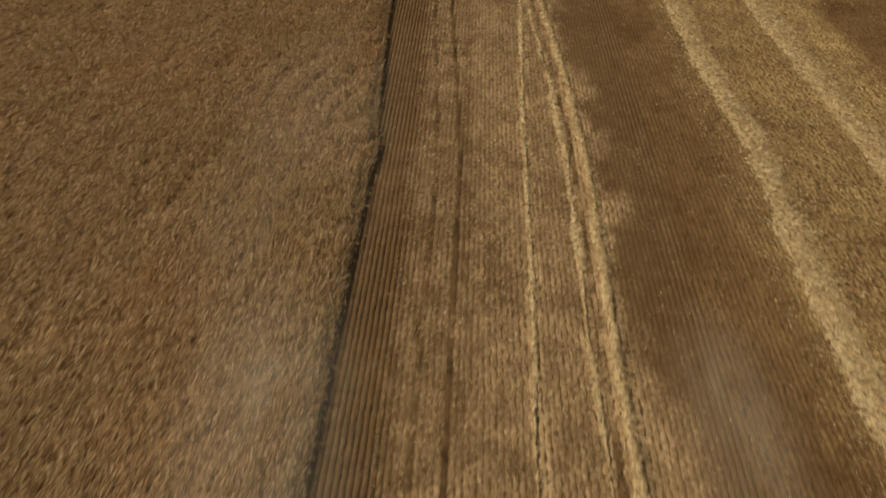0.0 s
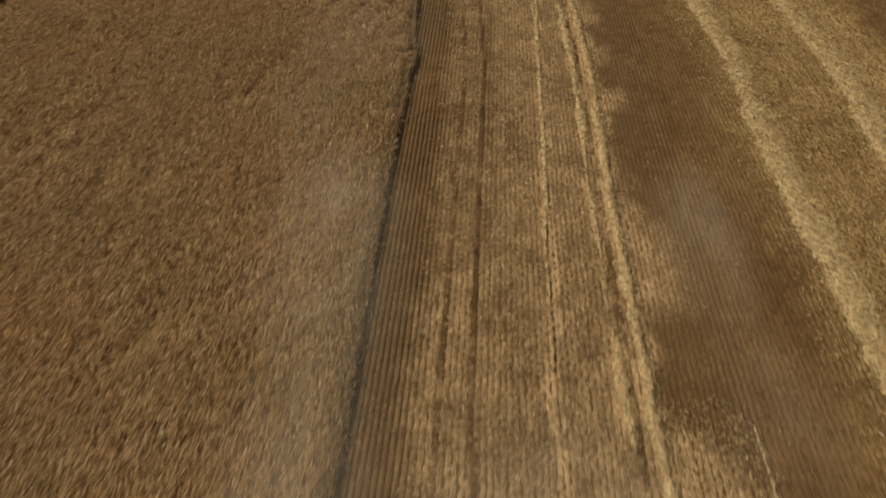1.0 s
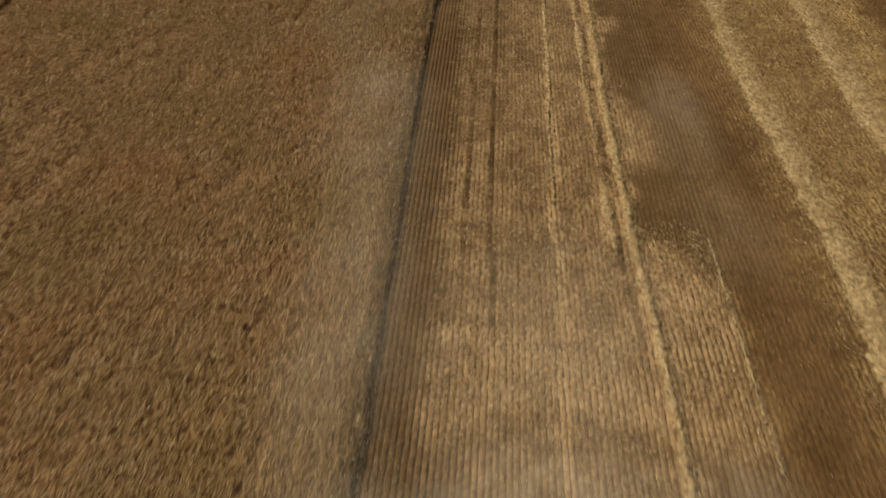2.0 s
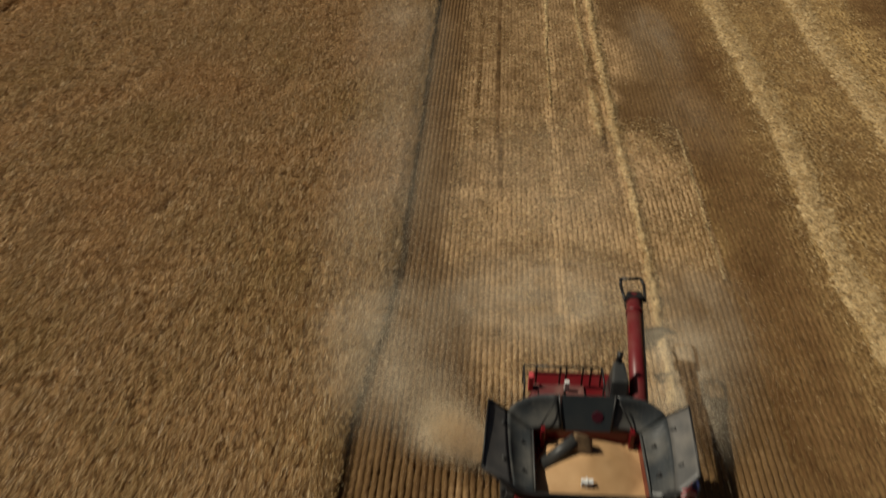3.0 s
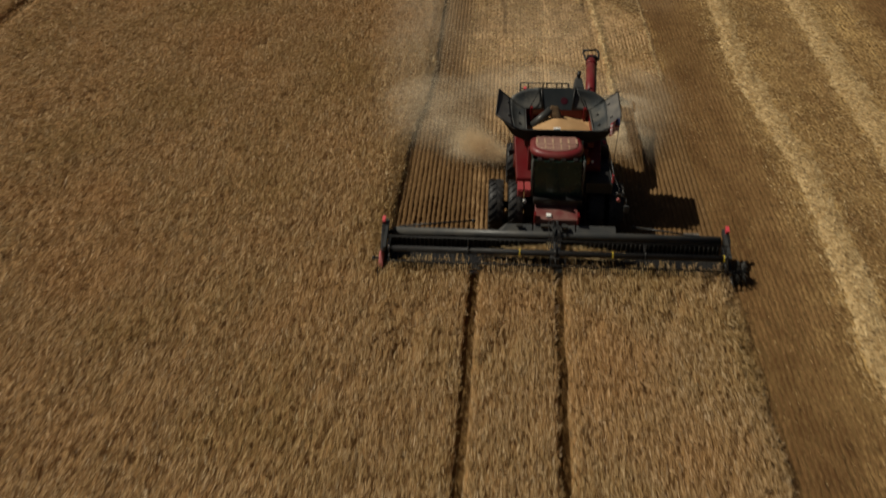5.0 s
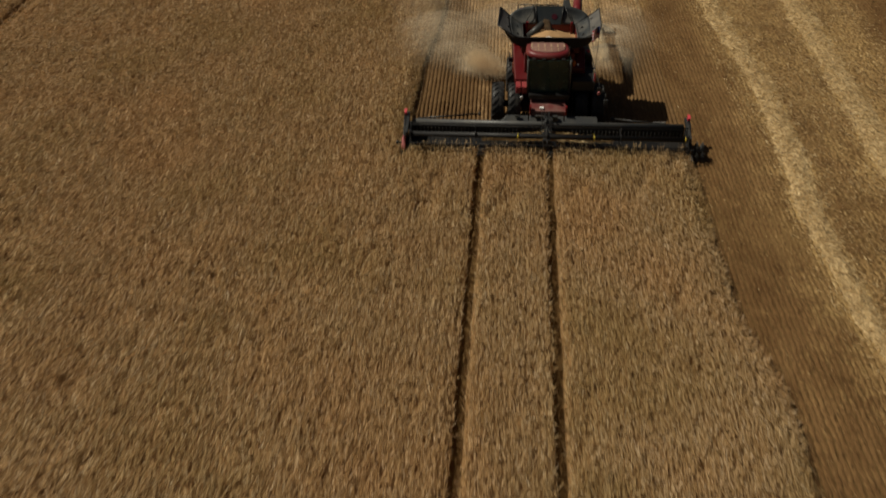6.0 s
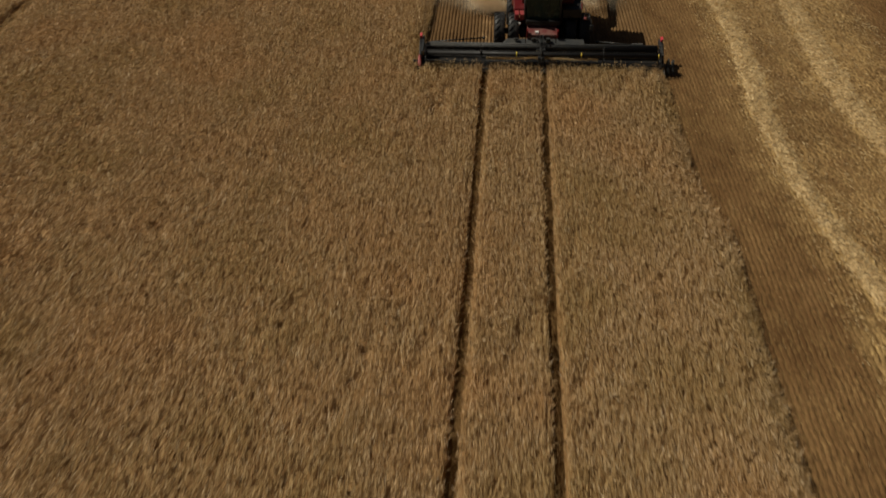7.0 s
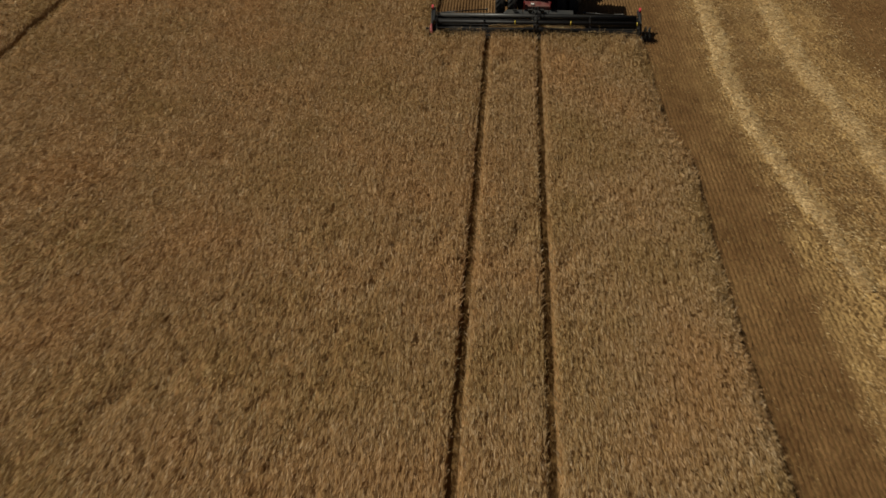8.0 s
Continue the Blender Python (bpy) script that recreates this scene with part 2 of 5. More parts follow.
def pipe(points, r, sides=8, bm=None):
    """A bent bar through the points."""
    for a, b in zip(points, points[1:]):
        bm = rod(a, b, r, sides=sides, bm=bm)
    return bm


def plate(quad, thick=0.03, bm=None, cuts=0, bulge=0.0):
    """A thin panel with depth over four corners, bulged along its normal if asked."""
    own = bmesh.new()
    a, b, c, d = (Vector(p) for p in quad)
    n = (b - a).cross(d - a).normalized()
    k = cuts + 2
    rows = []
    for side in (0, 1):
        for i in range(k):
            for j in range(k):
                u, v = i / (k - 1), j / (k - 1)
                p = a * (1 - u) * (1 - v) + b * u * (1 - v) + c * u * v + d * (1 - u) * v
                p = p + n * (bulge * math.sin(math.pi * u) - thick * side)
                rows.append(own.verts.new(p))
    top = lambda s, i, j: rows[s * k * k + i * k + j]
    for i in range(k - 1):
        for j in range(k - 1):
            own.faces.new((top(0, i, j), top(0, i + 1, j), top(0, i + 1, j + 1), top(0, i, j + 1)))
            own.faces.new((top(1, i, j), top(1, i, j + 1), top(1, i + 1, j + 1), top(1, i + 1, j)))
    for i in range(k - 1):
        for j in (0, k - 1):
            own.faces.new((top(0, i, j), top(0, i + 1, j), top(1, i + 1, j), top(1, i, j)))
            own.faces.new((top(0, j, i), top(0, j, i + 1), top(1, j, i + 1), top(1, j, i)))
    return join(bm, own)


def curved(bottom, top, out, bulge, thick, steps=10, rise=6):
    """A bent sheet between two curved edges, each given by start, control and end."""
    bend = lambda e, u: Vector(e[0]) * (1 - u) ** 2 + Vector(e[1]) * 2 * u * (1 - u) + Vector(e[2]) * u * u
    bm = bmesh.new()
    layers = []
    for depth in (0.0, thick):
        rows = []
        for j in range(rise + 1):
            v = j / rise
            rows.append([bm.verts.new(bend(bottom, i / steps).lerp(bend(top, i / steps), v) + Vector(out) * (bulge * math.sin(math.pi * v) * math.sin(math.pi * i / steps) ** 0.6 + depth)) for i in range(steps + 1)])
        layers.append(rows)
    for rows in layers:
        for j in range(rise):
            for i in range(steps):
                bm.faces.new((rows[j][i], rows[j][i + 1], rows[j + 1][i + 1], rows[j + 1][i])).smooth = True
    rim = [(0, i) for i in range(steps)] + [(j, steps) for j in range(rise)] + [(rise, i) for i in range(steps, 0, -1)] + [(j, 0) for j in range(rise, 0, -1)]
    for (a, b), (c, d) in zip(rim, rim[1:] + rim[:1]):
        bm.faces.new((layers[0][a][b], layers[1][a][b], layers[1][c][d], layers[0][c][d]))
    bmesh.ops.recalc_face_normals(bm, faces=bm.faces)
    return bm


def shifted(bm, at):
    """World places laid into the frame of a thing that stands at that place."""
    bm.transform(Matrix.Translation(-Vector(at)))
    return bm


rng = np.random.default_rng(7)


def field(x, y, size, seed):
    """Smooth random field of about -1 to 1 over the plan, with blotches of that size."""
    table = np.random.default_rng(seed).uniform(-1, 1, (257, 257))
    u, v = np.asarray(x) / size + 1000.0, np.asarray(y) / size + 1000.0
    i, j = np.floor(u).astype(int), np.floor(v).astype(int)
    fu, fv = u - i, v - j
    fu, fv = fu * fu * (3 - 2 * fu), fv * fv * (3 - 2 * fv)
    at = lambda p, q: table[p % 257, q % 257]
    return (at(i, j) * (1 - fu) + at(i + 1, j) * fu) * (1 - fv) + (at(i, j + 1) * (1 - fu) + at(i + 1, j + 1) * fu) * fv


# ---- plan of the field (metres; the harvester works towards -y) ----
Y0, Y1 = -58.0, 58.0           # stretch that is planted in detail
CUT_Y = -18.9                  # line of the cutter bar
LEFT_EDGE = [(-20, -5.0), (-16.5, -4.97), (-13, -4.88), (-9.2, -4.74), (-6.5, -4.4), (-2.8, -4.15), (3, -4.15), (12, -4.15), (20, -4.15),
             (26, -4.12), (31, -4.0), (33, -3.85), (35.5, -4.2), (40, -4.35), (49, -4.7), (60, -4.9)]
RIGHT_EDGE = [(-60, 7.3), (-52, 7.3), (-45, 7.3), (-39, 7.45), (-35.5, 7.65), (-32.5, 7.75), (-29.5, 7.1), (-26, 7.1), (-21, 7.25), (-18, 7.3)]

# lines of straw left on the ground
SWATH_A = [(-60, 13.4), (-45, 13.2), (-37, 12.6), (-34.5, 12.2), (-29.5, 11.6), (-23, 11.45), (-19, 11.9), (-11, 12.25), (-4, 11.85), (0, 11.75),
           (6, 12.2), (14, 12.3), (22, 12.2), (28, 12.35), (35, 12.7), (42, 12.25), (60, 12.4)]
SWATH_B = [(-60, 17.4), (-34, 16.6), (-28.5, 16.4), (-22, 15.75), (-12.5, 16.1), (-8, 16.4), (0, 16.6), (9, 17.0), (18, 16.8), (33, 17.7), (43, 17.3), (60, 16.9)]
THIN_C = [(-14, 4.6), (-8, 4.75), (-2.4, 4.85), (2.3, 4.9), (7.5, 4.72), (12.5, 4.79), (20, 4.82), (32, 5.1), (41, 4.85), (51, 4.3), (60, 4.1)]
THIN_D = [(-13, 1.7), (0, 1.85), (8, 1.95), (16, 2.1), (25, 2.4), (36, 2.6), (51, 3.1), (60, 3.3)]


def along(curve, y):
    return np.interp(y, [p[0] for p in curve], [p[1] for p in curve])


def left_edge(y):
    return along(LEFT_EDGE, y) + 0.04 * field(0, y, 1.5, 3) + 0.012 * field(5, y, 0.35, 4)


def right_edge(y):
    return along(RIGHT_EDGE, y) + 0.05 * field(9, y, 1.5, 5) + 0.015 * field(14, y, 0.35, 6)


def tram_left(y):
    return -1.62 + 0.027 * (y + 20) + 0.03 * field(2, y, 1.5, 8)


def tram_right(y):
    return 1.35 + 0.027 * (y + 20) + 0.03 * field(3, y, 1.5, 9)


def tram_far(y):
    return -28.95 + 0.012 * y + 0.05 * field(4, y, 1.5, 10)


# ---- ground ----
def build_ground():
    xs = np.concatenate([[-1500, -400, -120], np.arange(-60, 60.1, 2.0), [120, 400, 1500]])
    ys = np.concatenate([[-1500, -400, -150], np.arange(-90, 90.1, 2.0), [150, 400, 1500]])
    gx, gy = np.meshgrid(xs, ys, indexing="ij")
    gz = 0.015 * field(gx, gy, 6.0, 11) - 0.01
    verts = np.stack([gx, gy, gz], -1).reshape(-1, 3)
    n = len(ys)
    i, j = np.meshgrid(np.arange(len(xs) - 1), np.arange(n - 1), indexing="ij")
    a = (i * n + j).ravel()
    ground = mesh_object("ground", verts, np.stack([a, a + n, a + n + 1, a + 1], -1), SOIL, True)
    tagged(ground, "dry brown field soil under straw and stubble", "ground", kind="structure")


build_ground()


# ---- standing wheat ----
def lodged(x, y):
    """Where the crop leans over and thins out, 0 to 1: slanting streaks in drifts."""
    u, v = 0.94 * x - 0.33 * y, 0.33 * x + 0.94 * y
    return np.clip(field(u, v / 4, 0.45, 27) + 0.45 * field(x, y, 5.0, 28) + np.interp(y, [-20, 10], [-0.1, 0.1]) - 0.55, 0, 0.4) / 0.4


def crop_height(x, y):
    slope = np.where(y > CUT_Y, np.clip(1 - (left_edge(y) - x) / 0.45, 0, 1), np.clip(1 - (right_edge(y) - x) / 0.45, 0, 1))
    return 0.55 - 0.16 * lodged(x, y) - 0.26 * slope + 0.05 * field(x, y, 2.2, 21) + 0.05 * field(x, y, 9.0, 23) + 0.035 * field(x, y / 12, 0.38, 24)


def canopy_strip(left, right, y0, y1, step, bare, stride=0.25):
    """The mass of stems of one block of crop: a rough top with sides down to the soil."""
    ys = np.arange(y0, y1 + 0.01, stride)
    k = max(3, int(abs(float(np.mean(right(ys) - left(ys)))) / step) + 1)
    u = np.linspace(0, 1, k)
    a, b = left(ys)[:, None], right(ys)[:, None]
    x = a + (b - a) * u[None, :]
    y = np.repeat(ys[:, None], k, 1)
    z = crop_height(x, y) * 0.40 + 0.05 * field(x, y, 0.4, 22)
    if right in (left_edge, right_edge):
        z = z * np.clip((b - x) / 0.6, 0.12, 1)
        x = np.minimum(x, b - 0.05)
        b = b - 0.11
    x = np.concatenate([a - 0.05 * bare[0], x, b + 0.05 * bare[1]], 1)
    y = np.concatenate([ys[:, None], y, ys[:, None]], 1)
    z = np.concatenate([0 * a if bare[0] else z[:, :1], z, 0 * a if bare[1] else z[:, -1:]], 1)
    k += 2
    verts = np.stack([x, y, z], -1).reshape(-1, 3)
    i, j = np.meshgrid(np.arange(len(ys) - 1), np.arange(k - 1), indexing="ij")
    q = (i * k + j).ravel()
    return verts, np.stack([q, q + 1, q + k + 1, q + k], -1)


def ears_between(left, right, y0, y1, per_m2):
    """Ears in clumps along the drilled rows of a block: place, height, lean, bearing and tone of each."""
    ys = np.arange(y0, y1, 0.5)
    widths = np.maximum(right(ys + 0.25) - left(ys + 0.25), 0)
    each = 4
    counts = rng.poisson(widths * 0.5 * per_m2 / each)
    y = np.repeat(ys, counts) + rng.uniform(0, 0.5, counts.sum())
    l, r = left(y), right(y)
    x = l + (r - l) * rng.uniform(0, 1, len(y))
    n = len(x)
    drill = 0.02 * y
    x = np.round((x - drill) / 0.19) * 0.19 + drill + rng.normal(0, 0.05, n)
    rise, lean = rng.normal(0, 0.058, n), rng.normal(1.34, 0.2, n)
    way = rng.normal(-1.57, 0.14, n) + np.pi * (rng.uniform(0, 1, n) < 0.15)
    # Random tone, lighter on higher clumps: their sunlit tops go into the colour.
    tone = np.clip(rng.beta(1.6, 1.6, n) + 0.7 * rise, 0, 1)
    k = np.repeat(np.arange(n), each)
    m = len(k)
    ex, ey = x[k] + rng.normal(0, 0.022, m), y[k] + rng.normal(0, 0.06, m)
    ok = (ex > left(ey) - 0.06) & (ex < right(ey) + 0.06) & (rng.uniform(0, 1, m) > 0.35 * lodged(ex, ey))
    k, ex, ey = k[ok], ex[ok], ey[ok]
    m = len(k)
    return ex, ey, rise[k] + rng.normal(0, 0.028, m), lean[k] + rng.normal(0, 0.13, m), way[k] + rng.normal(0, 0.11, m), tone[k]


def blades(x, y, z, length, width, lean, bearing, fold, flat=0.0):
    """Folded blades: base, two shoulders and a tip; two triangles each."""
    d = np.stack([np.sin(lean) * np.cos(bearing), np.sin(lean) * np.sin(bearing), np.cos(lean)], -1)
    turn = rng.uniform(0, 2 * np.pi, len(x))
    ref = np.stack([np.cos(turn), np.sin(turn), 0 * turn + flat], -1)
    side = np.cross(d, ref)
    side /= np.linalg.norm(side, axis=1, keepdims=True) + 1e-9
    out = np.cross(side, d)
    out *= np.where(out[:, 2:] < 0, -1, 1)
    p = np.stack([x, y, z], -1)
    mid = p + d * (length * 0.5)[:, None] + out * (fold * width)[:, None]
    v = np.stack([p, mid + side * (width / 2)[:, None], p + d * length[:, None], mid - side * (width / 2)[:, None]], 1)
    q = np.arange(len(x))[:, None] * 4
    return v.reshape(-1, 3), np.concatenate([q + (0, 1, 2), q + (0, 2, 3)], 0)


def ear_slivers(x, y, z, length, width, lean, bearing):
    """Drooping ears as slender three-cornered blades, their flats turned mostly up."""
    d = np.stack([np.sin(lean) * np.cos(bearing), np.sin(lean) * np.sin(bearing), np.cos(lean)], -1)
    turn = rng.uniform(0, 2 * np.pi, len(x))
    side = np.cross(d, np.stack([np.cos(turn), np.sin(turn), 0 * turn + 1.2], -1))
    side *= (width / 2)[:, None] / (np.linalg.norm(side, axis=1, keepdims=True) + 1e-9)
    p = np.stack([x, y, z], -1)
    tip = p + d * length[:, None]
    far = rng.uniform(0, 1, len(x)) < 0.5
    a, b = np.where(far[:, None], tip, p), np.where(far[:, None], p, tip)
    v = np.stack([a - side, a + side, b], 1).reshape(-1, 3)
    return v, np.arange(len(v)).reshape(-1, 3)


def build_wheat():
    far = lambda y: 0 * y - 60.0
    inner = lambda y: tram_far(y) - 0.36
    outer = lambda y: tram_far(y) + 0.36
    middle = lambda y: 0 * y - 6.0
    distant = lambda y: 0 * y - 18.0
    gap = 0.215
    blocks = [
        (far, inner, Y0 - 12, Y1 + 12, 1.0, 150, (0, 1), 1.75),
        (outer, distant, Y0 - 12, Y1 + 12, 0.6, 290, (1, 0), 1.25),
        (distant, middle, Y0 - 12, Y1 + 12, 0.5, 470, (0, 0), 1.0),
        (middle, left_edge, CUT_Y, Y1 + 12, 0.3, 470, (0, 1), 1.0),
        (middle, lambda y: tram_left(y) - gap, Y0 - 12, CUT_Y, 0.3, 660, (0, 1), 0.92),
        (lambda y: tram_left(y) + gap, lambda y: tram_right(y) - gap, Y0 - 12, CUT_Y, 0.25, 740, (1, 1), 0.9),
        (lambda y: tram_right(y) + gap, right_edge, Y0 - 12, CUT_Y, 0.25, 740, (1, 1), 0.9),
    ]
    verts, faces, count = [], [], 0
    side = lambda v: (lambda y: 0 * y + v)
    outlying = [(side(-260.0), far, -220.0, 220.0), (far, side(7.3), -220.0, Y0 - 12), (far, side(-4.9), Y1 + 12, 220.0)]
    for left, right, y0, y1 in outlying:
        v, f = canopy_strip(left, right, y0, y1, 4.0, (0, 1), 4.0)
        verts.append(v), faces.append(f + count)
        count += len(v)
    ev, ef, et, ecount = [], [], [], 0
    for left, right, y0, y1, step, dense, bare, big in blocks:
        v, f = canopy_strip(left, right, y0, y1, step, bare)
        verts.append(v), faces.append(f + count)
        count += len(v)
        x, y, rise, lean, way, tone = ears_between(lambda s: np.maximum(left(s), -35.0), right, max(y0, Y0), min(y1, Y1), dense)
        n = len(x)
        v, f = ear_slivers(x, y, crop_height(x, y) * 0.77 + rise, big * rng.uniform(0.17, 0.40, n), big * rng.uniform(0.016, 0.029, n), lean, way)
        ev.append(v), ef.append(f + ecount), et.append(np.repeat(tone, 3))
        ecount += len(v)
        # stems and drooping leaves down the open sides
        for bound, sign, here in ((left, -1, bare[0]), (right, 1, bare[1])):
            if not here:
                continue
            edge = bound in (left_edge, right_edge)
            ys = np.arange(max(y0, Y0), min(y1, Y1), 0.02 if edge else 0.04)
            n = len(ys)
            out = rng.uniform(-0.10, 0.06 if edge else 0.03, n)
            v, f = blades(bound(ys) + sign * out, ys, (0.24 if edge else 0.33) - 2.0 * np.maximum(out, 0) + rng.uniform(-0.16, 0.1, n), rng.uniform(0.18, 0.4, n), rng.uniform(0.02, 0.04, n),
                          np.abs(rng.normal(0.5, 0.3, n)), rng.normal(0 if sign > 0 else np.pi, 0.9, n), rng.uniform(0.1, 0.4, n), 0.6)
            ev.append(v), ef.append(f + ecount), et.append(np.repeat(rng.uniform(0.3, 0.95, n), 4))
            ecount += len(v)
            if edge:
                # a close fringe of ears that hangs over the cut edge
                n = int((min(y1, Y1) - max(y0, Y0)) * 260)
                ey, out = rng.uniform(max(y0, Y0), min(y1, Y1), n), rng.uniform(-0.42, 0.11, n)
                ex = bound(ey) + out
                ez = crop_height(np.minimum(ex, bound(ey)), ey) * 0.77 * (1 - 0.6 * np.clip((out - 0.02) / 0.1, 0, 1)) + rng.normal(0, 0.025, n)
                v, f = ear_slivers(ex, ey, ez, rng.uniform(0.20, 0.38, n), rng.uniform(0.018, 0.031, n), rng.normal(1.3, 0.2, n), rng.normal(-1.57, 0.35, n))
                ev.append(v), ef.append(f + ecount), et.append(np.repeat(rng.beta(1.6, 1.6, n), 3))
                ecount += len(v)
    for left, right, y0, y1, dense, big in ((far, side(-35.0), Y0, Y1, 42, 2.5), (far, right_edge, Y0 - 37, Y0, 44, 2.4)):
        x, y, rise, lean, way, tone = ears_between(left, right, y0, y1, dense)
        clear = np.minimum(np.minimum(np.abs(x - tram_left(y)), np.abs(x - tram_right(y))), np.abs(x - tram_far(y))) > 0.3
        x, y, rise, lean, way, tone = (a[clear] for a in (x, y, rise, lean, way, 0.8 * tone))
        n = len(x)
        v, f = ear_slivers(x, y, crop_height(x, y) * 0.77 + rise, big * rng.uniform(0.20, 0.40, n), big * rng.uniform(0.018, 0.031, n), lean, way)
        ev.append(v), ef.append(f + ecount), et.append(np.repeat(tone, 3))
        ecount += len(v)
    crop = mesh_object("wheat_crop", np.concatenate(verts), np.concatenate(faces), STEM, True)
    tagged(crop, "dense brown stems of the standing ripe wheat crop", "wheat", kind="stuff")
    ears = mesh_object("wheat_ears", np.concatenate(ev), np.concatenate(ef), EAR)
    ears.data.attributes.new("clump_tone", "FLOAT", "POINT").data.foreach_set("value", np.concatenate(et).astype(np.float32))
    tagged(ears, "golden-brown ripe wheat ears with dark sprayer tramlines between", "wheat", kind="stuff")


build_wheat()


# ---- stubble ----
def litter(x, y):
    """How much pale straw covers the stubble, 0 to 1, over the plan."""
    w = np.full(np.shape(x), 0.03)
    x = x + 0.25 * field(x, y, 1.1, 48)
    y = y + 0.8 * field(x, y, 1.7, 49)
    c, d, a, b = along(THIN_C, y), along(THIN_D, y), along(SWATH_A, y), along(SWATH_B, y)
    edge = lambda d, soft: np.clip(d / soft + 0.5, 0, 1)
    inside = lambda x0, x1, y0, y1: edge(x - x0, 1.0) * edge(x1 - x, 1.0) * edge(y - y0, 3.0) * edge(y1 - y, 3.0)
    line = lambda m, half: np.exp(-((x - m) / half) ** 2)
    late = np.clip((y - 13) / 3, 0, 1)
    behind = np.clip((y + 9) / 3, 0, 1)
    old = np.interp(y, [-20, 15], [0.27, 0.44]) + 0.12 * field(x, y / 2, 2.5, 60)
    zones = [
        0.33 * inside(-2.2, 0.2, 0.0, 90.0), 0.41 * inside(0.0, 5.0, 0.0, 90.0), 0.52 * inside(-2.4, 0.6, 2.0, 16.0), 0.66 * inside(-2.5, 7.6, -2.6, 4.0), 0.46 * inside(-1.6, 5.2, 3.0, 9.0),
        0.44 * inside(-1.2, 5.4, -10.0, -2.0), 0.74 * inside(4.6, 7.8, 2.0, 9.0) * edge(5.0 + 0.6 * (8.6 - y) - x, 1.2), 0.55 * inside(4.6, 7.0, 13.0, 18.5) * edge(7.0 - x, 2.5),
        1.05 * behind * line(c, 0.36), 0.58 * late * edge(x - c + 1.0, 0.3) * edge(c - x, 0.3), 1.05 * late * line(c - 0.8, 0.16),
        1.1 * line(4.02, 0.30) * np.clip(1 - ((y - 9.3) / 2.9) ** 2, 0, 1), 1.1 * behind * line(d, 0.28),
        1.0 * line(a, 0.64), 1.0 * line(b, 0.80), 0.30 * edge(x - a + 1.6, 2.0) * edge(a - x, 0.5), old * edge(x - a, 0.5) * edge(b - x, 0.5), (old + 0.14) * edge(x - b, 0.5) * edge(b + 3.3 - x, 1.8),
        0.5 * late * edge(x - c, 0.3) * edge(c + 1.3 - x, 0.9) * np.clip(0.2 + 1.2 * field(80, y, 2.6, 81), 0, 1),
        0.53 * inside(10.8, 24.0, -90.0, -37.0) * edge(22.0 - x, 4.0), 0.27 * line(tram_left(y) - 0.15, 0.27) * np.clip((-9 - y) / 2, 0, 1),
    ]
    for zone in zones:
        w = np.maximum(w, zone)
    return w


